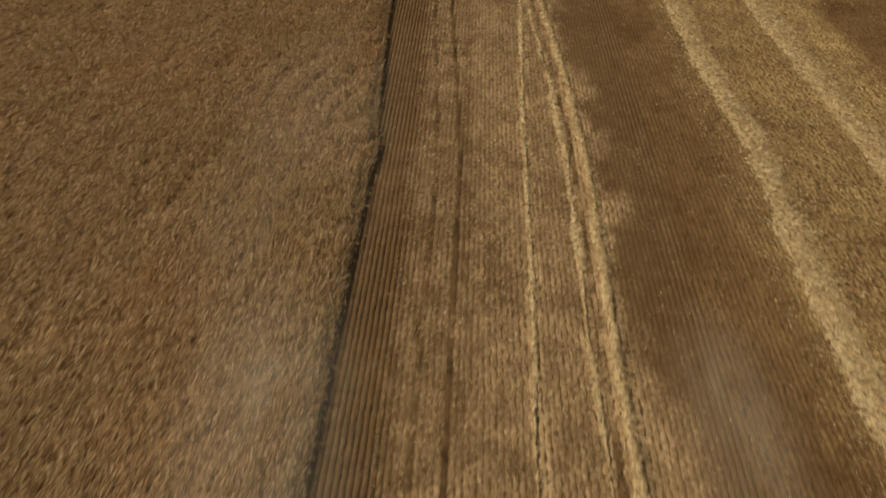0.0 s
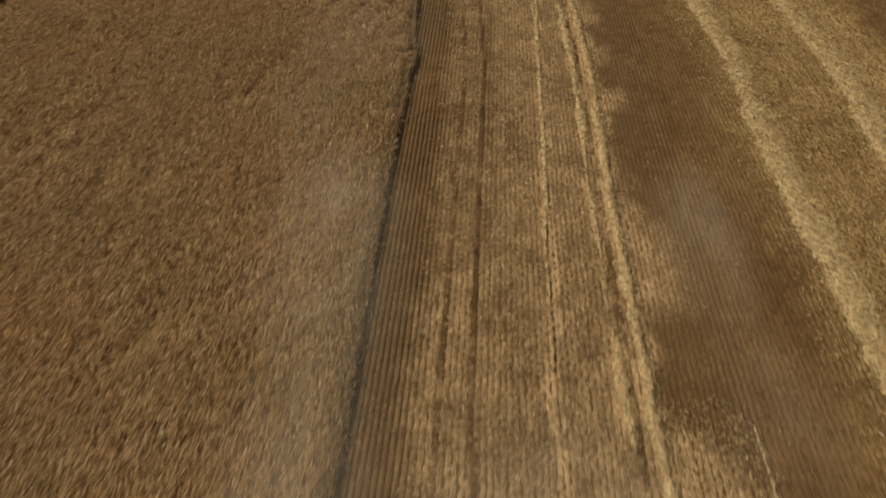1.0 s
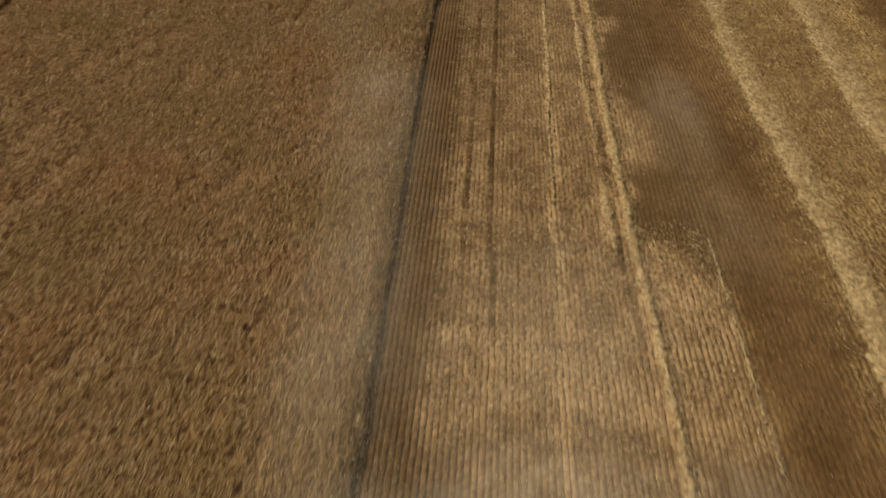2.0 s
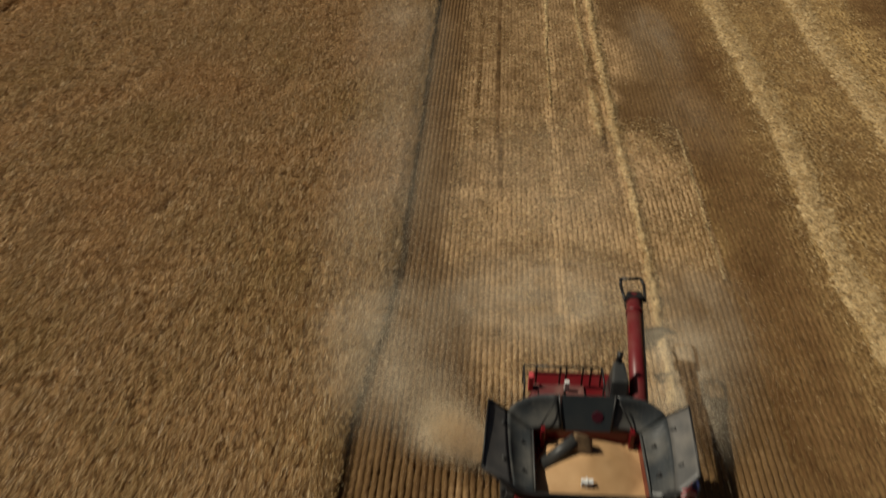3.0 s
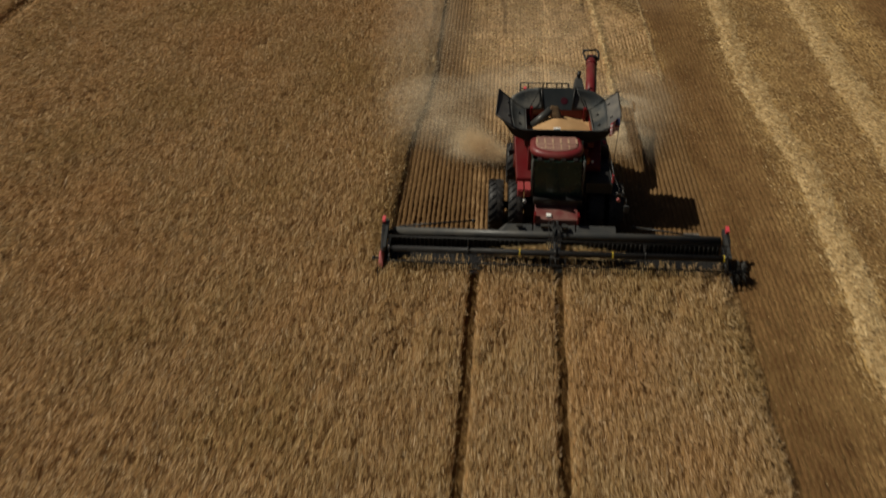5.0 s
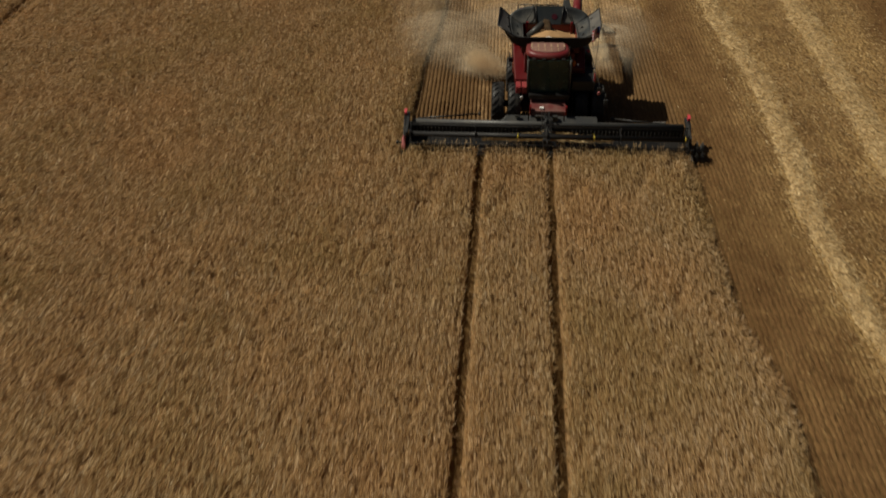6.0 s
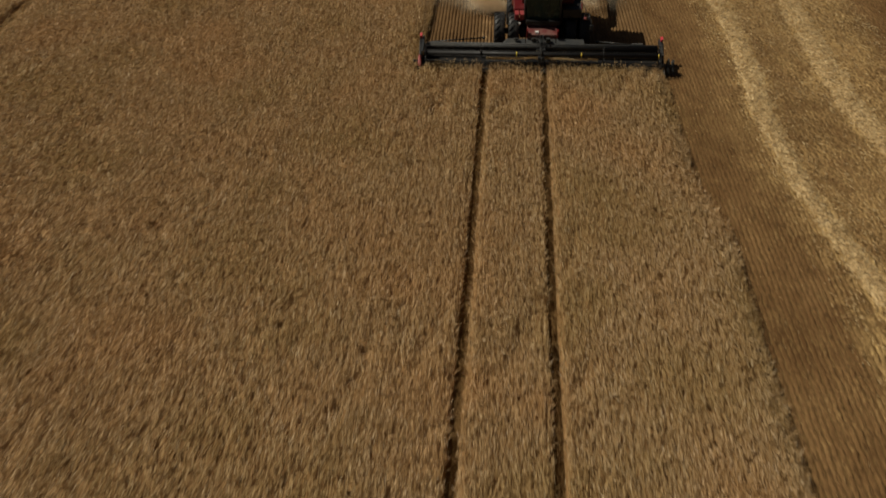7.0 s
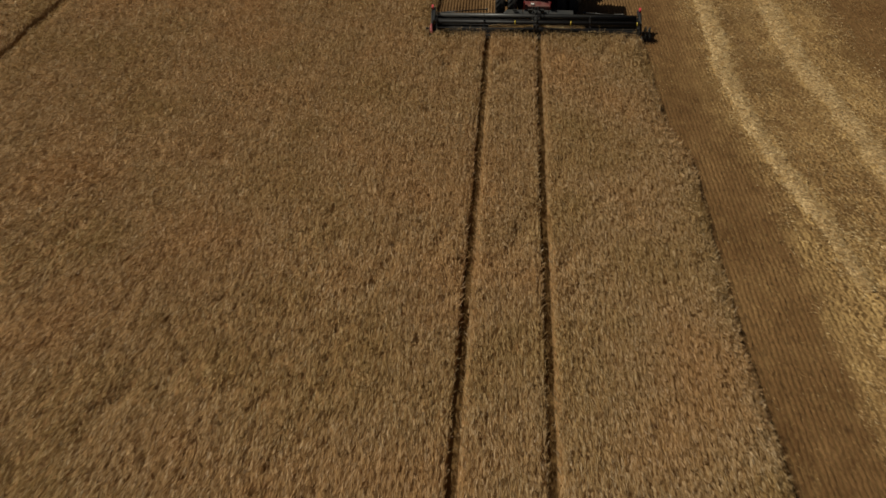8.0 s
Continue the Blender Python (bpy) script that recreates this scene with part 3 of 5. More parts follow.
def stubble_rows(x0, x1, y0, y1, left=None, right=None, low=1.0, track=None):
    """Drilled rows of cut stalks 0.19 m apart, as ragged ridges."""
    ys = np.arange(y0, y1, 0.14)
    rows = []
    for k, x in enumerate(np.arange(x0, x1, 0.19)):
        old = float(np.interp(x, [11, 12.5], [0, 1]))
        ys = np.arange(y0, y1, 0.14) + rng.uniform(0, 0.14) + 0.03 * np.sin(np.arange(y0, y1, 0.14) * 3.0 + k)
        cx = x + 0.02 * (ys - CUT_Y) * 0.6 + 0.012 * field(x * 7, ys, 0.5, 41) + rng.normal(0, 0.005 + 0.035 * old + (0.016 if low < 0.9 else 0.0), len(ys))
        n = len(ys)
        ok = np.ones(n, bool)
        if left is not None:
            ok &= cx > left(ys) - 0.12
        if right is not None:
            ok &= cx < right(ys) - 0.02
        fresh = np.interp(ys, [-11, -6, 0], [1.08 if x < 2 else 0.75, 0.75 if x < -2.2 else 0.55, 0.62 if x < -2.2 else 0.40]) if low > 0.9 else np.interp(ys, [-36, -26], [0.40, 0.25]) - 0.02 * old
        loose_rows = np.clip((cx + 2.4) / 0.6, 0, 1) * np.clip((7.6 - cx) / 0.8, 0, 1) * np.clip((ys + 4) / 6, 0, 1)
        cx = cx + rng.normal(0, 0.022, n) * loose_rows
        fresh = fresh * (1 - 0.62 * loose_rows)
        h = fresh * (0.10 + 0.012 * field(x * 3, ys, 0.8, 42) + rng.normal(0, 0.008 + 0.05 * old + (0.03 if low < 0.9 else 0.0), n)) * np.clip(1.0 + 0.35 * field(cx, ys / 2, 1.6, 43), 0.5, 1.3)
        if low < 0.9:
            h = h * np.clip(0.75 + 0.9 * field(x * 5, ys, 0.45, 45), 0.15, 1.5)
        worn = np.zeros(n)
        if track is not None:
            for mark, shift, much in ((track(ys), 0.0, 1.15), (track(ys) - 1.0, -1.0, 0.8), (along(THIN_C, ys) - 0.52, 1.0, 0.75)):
                worn = np.maximum(worn, much * np.exp(-((cx - mark) / 0.08) ** 2) * np.clip(0.62 + 0.5 * field(65 + shift, ys, 2.2, 66) + 0.35 * field(66 + shift, ys, 0.5, 67), 0, 1))
        worn = worn * np.clip((ys + 1) / 8, 0, 1)
        h = h * (1 - 0.95 * worn)
        h = np.where(ok, np.maximum(h, 0.012), -0.03)
        w = np.interp(ys, [-9, -3], [0.079, 0.082]) + rng.normal(0, 0.005, n)
        low_z = np.where(ok, -0.005, -0.05)
        v = np.stack([np.stack([cx - w, ys, low_z], -1), np.stack([cx + rng.normal(0, 0.014, n), ys, h], -1), np.stack([cx + w, ys, low_z], -1)], 1).reshape(-1, 3)
        q = (np.arange(n - 1) * 3)[:, None]
        f = np.concatenate([q + (j, j + 1, j + 4, j + 3) for j in range(2)], 0)
        px, py = v[:, 0], v[:, 1]
        much = litter(px, py)
        loose = 0.20 * field(px, py / 2.0, 0.30, 46) + 0.16 * field(px / 1.5, py, 0.7, 47) + 0.09 * field(px, py / 2, 3.0, 50) + rng.normal(0, 0.11, 3 * n)
        rows.append((v, f, np.clip(much + loose * (0.35 + 1.1 * much), 0, 1.2) * (1 - np.repeat(worn, 3)) - 0.6 * np.repeat(worn, 3)))
    return rows


def stubble_object(label, mat, rows):
    """A block of stubble, each drilled row a piece of its own."""
    block = tagged(new("stubble"), label, "stubble", kind="structure")
    for verts, faces, cover in rows:
        ob = mesh_object("stubble_row", verts, faces, mat, True)
        ob.data.attributes.new("straw_cover", "FLOAT", "POINT").data.foreach_set("value", cover.astype(np.float32))
        ob.parent = block


WHEEL_TRACK = [(-12, -1.0), (-5, -0.75), (2, -0.45), (15, -0.42), (22, -0.4), (28, -0.25), (33, -0.22), (42, -0.6), (51, -1.0), (60, -1.2)]


def wheel_track(y):
    return along(WHEEL_TRACK, y) + 0.04 * field(70, y, 1.0, 44)


stubble_object("fresh cut wheat stubble in close drilled rows", STUBBLE,
               stubble_rows(-5.4, 8.4, -18.3, Y1, left=left_edge, right=lambda y: 7.5 + 0.012 * (y - CUT_Y), track=wheel_track))
stubble_object("older brown wheat stubble rows beside pale straw bands", STUBBLE_OLD,
               stubble_rows(6.6, 26.0, Y0 - 14, Y1, left=lambda y: np.where(y < -18.3, right_edge(y), 7.5 + 0.012 * (y - CUT_Y)), low=0.6))


# ---- straw ----
def sticks(x, y, z, length, width, bearing=None):
    """Loose stalks lying about: flat folded slivers."""
    n = len(x)
    return blades(x, y, z, length, width, rng.normal(1.50, 0.12, n), rng.uniform(0, 6.283, n) if bearing is None else bearing, rng.uniform(0.2, 0.6, n))


def windrow(label, centre, half, height, y0, y1, per_m2, fuzz=0.62):
    """A band of straw: a low bumpy mat with loose stalks over it, thinning out at the sides."""
    base = np.array([float(centre(np.array([(y0 + y1) / 2]))[0]), (y0 + y1) / 2, 0.0])
    row = thing("straw_windrow", base, label, "straw windrow", "rows of straw on the stubble")
    ys = np.arange(y0, y1, 0.09)
    k = max(7, int(float(np.mean(half(ys))) * 2 / 0.08))
    u = np.linspace(-1, 1, k)
    hw = half(ys) * (1 + 0.20 * field(50, ys, 1.6, 51) + 0.14 * field(51, ys, 0.5, 52) + 0.08 * rng.normal(0, 1, len(ys)))
    x = centre(ys)[:, None] + u[None, :] * hw[:, None] + rng.normal(0, 0.025, (len(ys), k))
    y = np.repeat(ys[:, None], k, 1) + rng.normal(0, 0.03, (len(ys), k))
    rough = 0.55 * field(x, y, 0.6, 53) + 0.6 * field(x, y, 0.22, 54) + rng.normal(0, 0.4, (len(ys), k))
    z = 0.03 + height * (1.0 - 1.7 * np.abs(u[None, :]) ** 1.8) + 0.042 * rough
    verts = np.stack([x, y, z], -1).reshape(-1, 3)
    i, j = np.meshgrid(np.arange(len(ys) - 1), np.arange(k - 1), indexing="ij")
    q = (i * k + j).ravel()
    bed = mesh_object("straw_mat", verts - base, np.stack([q, q + 1, q + k + 1, q + k], -1), STRAW_BED, True)
    bed.parent = row
    tagged(bed, "matted straw bed")
    n = int((y1 - y0) * float(np.mean(half(ys))) * 2 * per_m2)
    sy = rng.uniform(y0, y1, n)
    su = rng.normal(0, fuzz, n)
    clump = 0.6 * field(sy, su * 2, 0.5, 55) + 0.5 * field(sy, su * 2, 0.2, 56)
    kept = clump + rng.uniform(-1, 1, n) > -0.35
    sy, su = sy[kept], su[kept]
    n = len(sy)
    sx = centre(sy) + su * half(sy)
    sz = 0.03 + height * np.clip(1 - su ** 2, 0, 1) * rng.uniform(0.7, 1.35, n) + rng.uniform(0, 0.06, n)
    v, f = sticks(sx, sy, sz, rng.uniform(0.10, 0.30, n), rng.uniform(0.012, 0.026, n))
    stalks = mesh_object("straw_litter", v - base, f, STRAW)
    stalks.parent = row
    tagged(stalks, kind="stuff")


windrow("pale golden windrow of loose straw on stubble", lambda y: along(SWATH_A, y), lambda y: np.interp(y, [-45, -36, -12, 60], [0.28, 0.46, 0.63, 0.68]), 0.06, -42, Y1, 440, 0.82)
windrow("wide pale golden windrow of loose straw on stubble", lambda y: along(SWATH_B, y) + 0.12, lambda y: np.interp(y, [-45, -10], [0.58, 0.76]), 0.06, -50, Y1, 420, 0.82)
windrow("narrow bright straw line dropped by the harvester", lambda y: along(THIN_C, y) + 0.06 * field(61, y, 1.4, 57), lambda y: np.interp(y, [0, 14], [0.22, 0.27]) * (0.95 + 0.4 * field(65, y, 0.9, 58)), 0.14, -9, Y1, 460, 0.75)
windrow("broken strip of straw beside the bright line", lambda y: along(THIN_C, y) - 0.82 + 0.08 * field(67, y, 1.4, 57), lambda y: 0.20 * np.clip(0.7 + 0.6 * field(68, y, 2.0, 59), 0.1, 1.2) * np.interp(y, [14, 22], [0.1, 1]), 0.05, 14, Y1, 300, 0.9)
windrow("thin pale straw line down the middle of the cut", lambda y: along(THIN_D, y) + 0.05 * field(69, y, 1.4, 57), lambda y: 0.15 * np.clip(0.8 + 0.4 * field(63, y, 2.0, 59), 0.2, 1.2) * np.interp(y, [10, 22], [0.1, 1]), 0.04, 10, Y1, 300, 1.0)
windrow("short clump of straw beside the bright line", lambda y: 4.02 + 0.05 * field(64, y, 1.0, 57), lambda y: 0.24 * np.clip(1.05 - ((y - 9.4) / 2.9) ** 2, 0.05, 1), 0.06, 6.8, 12.0, 320, 0.7)
windrow("thin pale straw line along the cut's edge", lambda y: 7.4 + 0.012 * (y + 5) + 0.03 * field(62, y, 0.8, 58), lambda y: 0 * y + 0.05, 0.02, -3, 8, 400, 1.1)


def straw_scatter():
    """Straw strewn over the stubble, thicker between the old windrows and behind the harvester."""
    zones = [(7.6, 11.3, Y0, Y1, 7, 0.5), (10.4, 11.6, Y0, Y1, 60, 0.7), (12.4, 16.3, Y0, Y1, 130, 0.7), (17.3, 20.2, Y0, Y1, 130, 0.7), (20.2, 28.0, Y0, Y1, 8, 0.6), (11.0, 22.0, Y0, -36.0, 155, 0.95),
             (-2.4, 5.0, 9.0, Y1, 130, 0.7), (-4.4, -2.4, -10.5, Y1, 12, 0.6), (-2.4, 7.4, -2.5, 9.0, 300, 0.7), (-1.4, 5.4, -10.0, -2.5, 260, 0.75), (5.0, 7.4, 9.0, Y1, 12, 0.6)]
    vs, fs, count = [], [], 0
    for x0, x1, y0, y1, dense, big in zones:
        n = int((x1 - x0) * (y1 - y0) * dense)
        x, y = rng.uniform(x0, x1, n), rng.uniform(y0, y1, n)
        patch = 0.6 * field(x, y, 3.0, 61) + 0.5 * field(x, y, 0.8, 62) + 0.6 * field(x, y / 5, 0.35, 64)
        border = np.minimum(np.minimum(x - x0, x1 - x), y1 - y) if y1 < 0 and dense > 150 else np.full(n, 9.0)
        keep = (rng.uniform(0, 1, n) < np.clip(border / 2.5, 0.02, 1)) & (patch + rng.uniform(-0.9, 0.9, n) > 0.05) & (x > left_edge(y) + 0.5) & (np.abs(x - wheel_track(y)) > 0.13)
        x, y = x[keep], y[keep]
        n = len(x)
        v, f = sticks(x, y, rng.uniform(0.04, 0.13, n), big * rng.uniform(0.12, 0.34, n), big * rng.uniform(0.018, 0.04, n))
        vs.append(v), fs.append(f + count)
        count += len(v)
    tagged(mesh_object("loose_straw", np.concatenate(vs), np.concatenate(fs), STRAW), "loose straw strewn over the wheat stubble", "straw", kind="stuff")


straw_scatter()


# ---- combine harvester ----
AXLE = (1.35, -15.9, 0.0)


def tyre(r, w, hub):
    """Round tyre section turned about the x axis."""
    bm = bmesh.new()
    prof = [(hub, -w * 0.42), (r * 0.72, -w * 0.5), (r * 0.90, -w * 0.49), (r * 0.955, -w * 0.40), (r * 0.965, 0.0), (r * 0.955, w * 0.40), (r * 0.90, w * 0.49),
            (r * 0.72, w * 0.5), (hub, w * 0.42)]
    n = 40
    rings = [[bm.verts.new((x, q * math.cos(2 * math.pi * i / n), q * math.sin(2 * math.pi * i / n))) for q, x in prof] for i in range(n)]
    for i in range(n):
        for j in range(len(prof) - 1):
            bm.faces.new((rings[i][j], rings[(i + 1) % n][j], rings[(i + 1) % n][j + 1], rings[i][j + 1])).smooth = True
    return bm


def lugs(r, w, count):
    """Slanted tread bars, from each shoulder to the middle."""
    bm = bmesh.new()
    for k in range(count):
        for sign in (-1, 1):
            a0 = 2 * math.pi * (k + (0.25 if sign > 0 else -0.25)) / count
            quad = []
            for u, half in ((0.02, 0.055), (0.5, 0.05), (1.0, 0.06)):
                x = sign * w * 0.5 * u
                ang = a0 + 0.30 * u
                top = r * (1.0 if u < 0.9 else 0.965)
                for q, da in ((r * 0.93, -half), (top, -half * 0.7), (top, half * 0.7), (r * 0.93, half)):
                    quad.append(bm.verts.new((x, q * math.cos(ang + da), q * math.sin(ang + da))))
            for s in (0, 4):
                for j in range(3):
                    bm.faces.new((quad[s + j], quad[s + j + 1], quad[s + j + 5], quad[s + j + 4]))
            bm.faces.new(quad[:4]), bm.faces.new(quad[8:])
    return bm


def rim(r, w):
    bm = rod((-w * 0.30, 0, 0), (w * 0.30, 0, 0), r, sides=28)
    rod((-w * 0.36, 0, 0), (w * 0.36, 0, 0), r * 0.42, sides=16, bm=bm)
    for k in range(8):
        a = 2 * math.pi * k / 8
        for s in (-1, 1):
            rod((s * w * 0.28, 0.55 * r * math.cos(a), 0.55 * r * math.sin(a)), (s * w * 0.33, 0.55 * r * math.cos(a), 0.55 * r * math.sin(a)), 0.03, sides=6, bm=bm)
    return bm


def add_wheel(parent, x, y, r, w, bars):
    wheel = part("wheel", tyre(r, w, r * 0.55), RUBBER, parent, "dusty black lugged tyre")
    wheel.location = (x - AXLE[0], y - AXLE[1], r - 0.02)
    part("tread", lugs(r, w, bars), RUBBER, wheel)
    part("rim", rim(r * 0.58, w), RIM, wheel, "dusty grey wheel rim")
    return wheel


def local(name, bm, mat, parent, label=""):
    """A part whose shape is given in places of the field."""
    return part(name, shifted(bm, AXLE), mat, parent, label)


def build_combine():
    c = thing("combine_harvester", AXLE, "dusty red combine harvester with open grain tank cutting wheat", "combine harvester")
    # running gear
    for x in (-0.88, -0.14, 2.84, 3.58):
        add_wheel(c, x, -15.9, 0.98, 0.56, 20)
    for x in (-0.2, 2.9):
        add_wheel(c, x, -12.6, 0.84, 0.50, 18)
    bm = rod((-1.0, -15.9, 0.96), (3.7, -15.9, 0.96), 0.16, sides=16)
    box((0.2, -16.2, 0.7), (2.5, -15.6, 1.25), 0.05, bm)
    local("front_axle", bm, BLACK, c)
    bm = box((-0.1, -12.75, 0.6), (2.8, -12.45, 0.85), 0.04)
    local("rear_axle", bm, BLACK, c)
    # body: threshing housing, side panels, straw hood
    bm = box((0.25, -15.7, 1.0), (2.45, -11.2, 3.35), 0.08)
    local("body", bm, RED, c)
    bm = hull([(-0.22, -14.45, 1.75), (-0.22, -12.7, 1.75), (-0.22, -12.7, 3.2), (-0.22, -14.45, 3.2), (0.35, -14.62, 1.75), (0.35, -14.62, 3.2), (0.35, -11.5, 1.75), (0.35, -11.5, 3.2)], 0.05)
    side = local("side_panel", bm, RED, c)
    bm = box((-0.245, -14.3, 2.45), (-0.215, -12.8, 2.53), 0.01)
    local("trim_strip", bm, BLACK, side)
    bm = hull([(2.92, -14.45, 1.75), (2.92, -11.5, 1.75), (2.92, -11.5, 3.25), (2.92, -14.45, 3.25), (2.35, -14.62, 1.75), (2.35, -14.62, 3.25), (2.35, -11.5, 1.75), (2.35, -11.5, 3.25)], 0.05)
    local("side_panel", bm, RED, c)
    # panels between cab and body, and the steps over the front wheels
    bm = hull([(-0.14, -16.0, 1.95), (0.42, -16.0, 1.95), (-0.22, -14.6, 2.25), (0.42, -14.6, 2.25), (-0.14, -15.95, 2.2), (0.42, -15.95, 2.2), (-0.24, -14.6, 3.2), (0.42, -14.6, 3.2)], 0.04)
    local("mudguard", bm, RED, c)
    bm = hull([(2.30, -15.75, 2.1), (3.0, -15.75, 2.1), (2.30, -14.6, 2.25), (3.0, -14.6, 2.25), (2.30, -15.7, 2.75), (2.95, -15.7, 2.6), (2.30, -14.6, 3.15), (3.0, -14.6, 3.15)], 0.04)
    local("shoulder_panel", bm, RED, c)
    bm = rod((2.62, -15.78, 2.82), (2.62, -15.72, 2.88), 0.045, sides=12)
    local("marker_lamp", bm, WHITE, c, "small white lamp")
    bm = rod((0.16, -16.82, 1.72), (0.16, -16.74, 1.74), 0.07, sides=14)
    local("head_lamp", bm, WHITE, c, "small round work lamp")
    for x in (-0.11, 0.15):
        bm = box((x, -16.75, 1.90), (x + 0.22, -16.2, 2.22), 0.03)
        for k in range(2):
            box((x + 0.03 + 0.09 * k, -16.77, 1.96), (x + 0.09 + 0.09 * k, -16.72, 2.18), 0.01, bm)
        local("locker", bm, LOCKER_RED, c, "dusty red side locker")
    # Platform is built deep and black to fill the machine's shaded right side.
    bm = hull([(2.35, -16.5, 1.95), (3.35, -16.5, 1.95), (2.35, -14.9, 1.2), (3.42, -14.9, 1.2), (2.35, -16.5, 2.4), (3.35, -16.5, 2.4), (2.35, -14.6, 2.4), (3.42, -14.6, 2.4)], 0.05)
    platform = local("platform", bm, BLACK, c, "black walkway housing beside the cab")
    for k in range(4):
        bm = box((2.45, -16.4 + 0.42 * k, 2.395), (3.25, -16.12 + 0.42 * k, 2.415), 0.006)
        local("tread_plate", bm, BLACK, platform)
    # Added body of no known purpose; its black stands for this side's shade.
    bm = hull([(2.9, -14.55, 1.5), (3.42, -14.55, 1.5), (2.9, -12.9, 1.6), (3.35, -12.9, 1.6), (2.9, -14.55, 2.95), (3.38, -14.55, 2.7), (2.9, -12.9, 2.95), (3.3, -12.9, 2.7)], 0.06)
    side_body = local("dark_side_body", bm, BLACK, c, "black body added on the shaded side under the grain tank")
    bm = rod((3.2, -14.2, 2.72), (3.2, -14.2, 2.86), 0.08, sides=14)
    local("filler_cap", bm, CORAL, side_body)
    bm = pipe([(3.32, -16.5, 1.95), (3.32, -16.5, 2.85), (3.32, -15.0, 2.85), (3.32, -15.0, 1.95)], 0.02)
    pipe([(3.32, -16.5, 2.45), (3.32, -15.0, 2.45)], 0.018, bm=bm)
    for x in (3.42, 3.78):
        pipe([(x, -16.45, 0.55), (x, -16.3, 2.0)], 0.022, bm=bm)
    for k in range(5):
        box((3.42, -16.52 + 0.03 * k, 0.6 + 0.3 * k), (3.78, -16.36 + 0.03 * k, 0.64 + 0.3 * k), 0.01, bm)
    local("ladder", bm, GREY, c, "grey steel ladder and handrail")
    bm = box((3.29, -16.55, 2.45), (3.36, -16.48, 2.8), 0.015)
    local("reflector", bm, CORAL, c, "faded red reflector strip")
    # feeder house
    bm = hull([(0.55, -16.4, 1.78), (2.1, -16.4, 1.78), (0.55, -17.5, 1.44), (2.1, -17.5, 1.44), (0.55, -16.4, 1.0), (2.1, -16.4, 1.0), (0.55, -17.55, 0.55), (2.1, -17.55, 0.55)], 0.05)
    feeder = local("feeder_house", bm, FEEDER, c, "dust-faded red feeder house")
    bm = box((0.95, -17.44, 1.45), (1.13, -17.26, 1.55), 0.01)
    local("plate", bm, WHITE, feeder, "white plate")
    bm = box((0.80, -16.72, 1.66), (0.86, -16.65, 1.86), 0.015)
    local("marker_lamp", bm, YELLOW, feeder, "small yellow lamp")
    for x in (0.5, 2.06):
        bm = box((x, -17.6, 1.3), (x + 0.08, -17.35, 1.68), 0.02)
        local("lift_hook", bm, RED, feeder)

    # cab
    bm = hull([(0.50, -16.62, 1.85), (2.22, -16.62, 1.85), (0.50, -15.55, 1.85), (2.22, -15.55, 1.85), (0.42, -16.72, 2.0), (2.28, -16.72, 2.0), (0.42, -15.55, 2.0), (2.28, -15.55, 2.0)], 0.03)
    cab = local("cab_floor", bm, RED, c)
    bm = box((0.46, -17.02, 1.74), (2.24, -16.7, 1.98), 0.05)
    local("bumper", bm, BLACK, cab)
    bm = plate([(0.50, -16.72, 2.0), (2.20, -16.72, 2.0), (2.08, -16.98, 3.62), (0.40, -16.98, 3.62)], 0.03, cuts=3, bulge=0.10)
    glass = local("windscreen", bm, GLASS, c, "dark tinted windscreen")
    glass.visible_shadow = False
    for x in (0.42, 2.24):
        bm = plate([(x, -16.70, 2.0), (x, -15.6, 2.0), (x - 0.04, -15.6, 3.62), (x - 0.06, -16.95, 3.62)], 0.02)
        local("side_window", bm, GLASS, c, "tinted side window")
        local("cab_post", pipe([(x, -16.74, 1.95), (x - 0.06, -17.0, 3.62)], 0.05), GREY, c)
        local("cab_post", pipe([(x, -15.58, 1.95), (x - 0.04, -15.58, 3.62)], 0.06), BLACK, c)
    bm = box((0.42, -15.62, 1.9), (2.24, -15.5, 3.62), 0.02)
    local("cab_wall", bm, BLACK, c)
    bm = box((1.0, -16.2, 2.0), (1.6, -15.75, 2.5), 0.1)
    box((1.02, -15.85, 2.4), (1.58, -15.68, 3.2), 0.08, bm)
    local("driver_seat", bm, BLACK, c, "empty dark seat")
    bm = rod((1.3, -16.35, 2.0), (1.3, -16.5, 2.65), 0.05)
    ring = [(1.3 + 0.19 * math.cos(a), -16.5 + 0.1 * math.sin(a), 2.68 + 0.16 * math.sin(a)) for a in np.linspace(0, 2 * math.pi, 17)]
    pipe(ring, 0.018, 6, bm)
    local("steering_wheel", bm, BLACK, c)
    # roof: rounded front, red rim, dusty middle with straw-filled grooves

    def roof_outline(inset, z):
        pts = []
        for k in range(25):
            a = math.pi * k / 24
            s = math.sin(a) ** 0.75 if 0 < k < 24 else 0.0
            pts.append((1.22 - (0.96 - inset) * math.cos(a) * (1 if abs(math.cos(a)) < 0.99 else 1), -16.25 - (0.73 - inset) * s, z))
        pts += [(1.22 + 0.93 - inset, -15.85 + inset * 0.2, z), (1.22 - 0.93 + inset, -15.85 + inset * 0.2, z)]
        return pts

    def slab(levels):
        bm = bmesh.new()
        loops = [[bm.verts.new(p) for p in roof_outline(i, z)] for i, z in levels]
        n = len(loops[0])
        for a, b in zip(loops, loops[1:]):
            for k in range(n):
                bm.faces.new((a[k], a[(k + 1) % n], b[(k + 1) % n], b[k])).smooth = True
        bm.faces.new(loops[0]), bm.faces.new(loops[-1])
        return bm

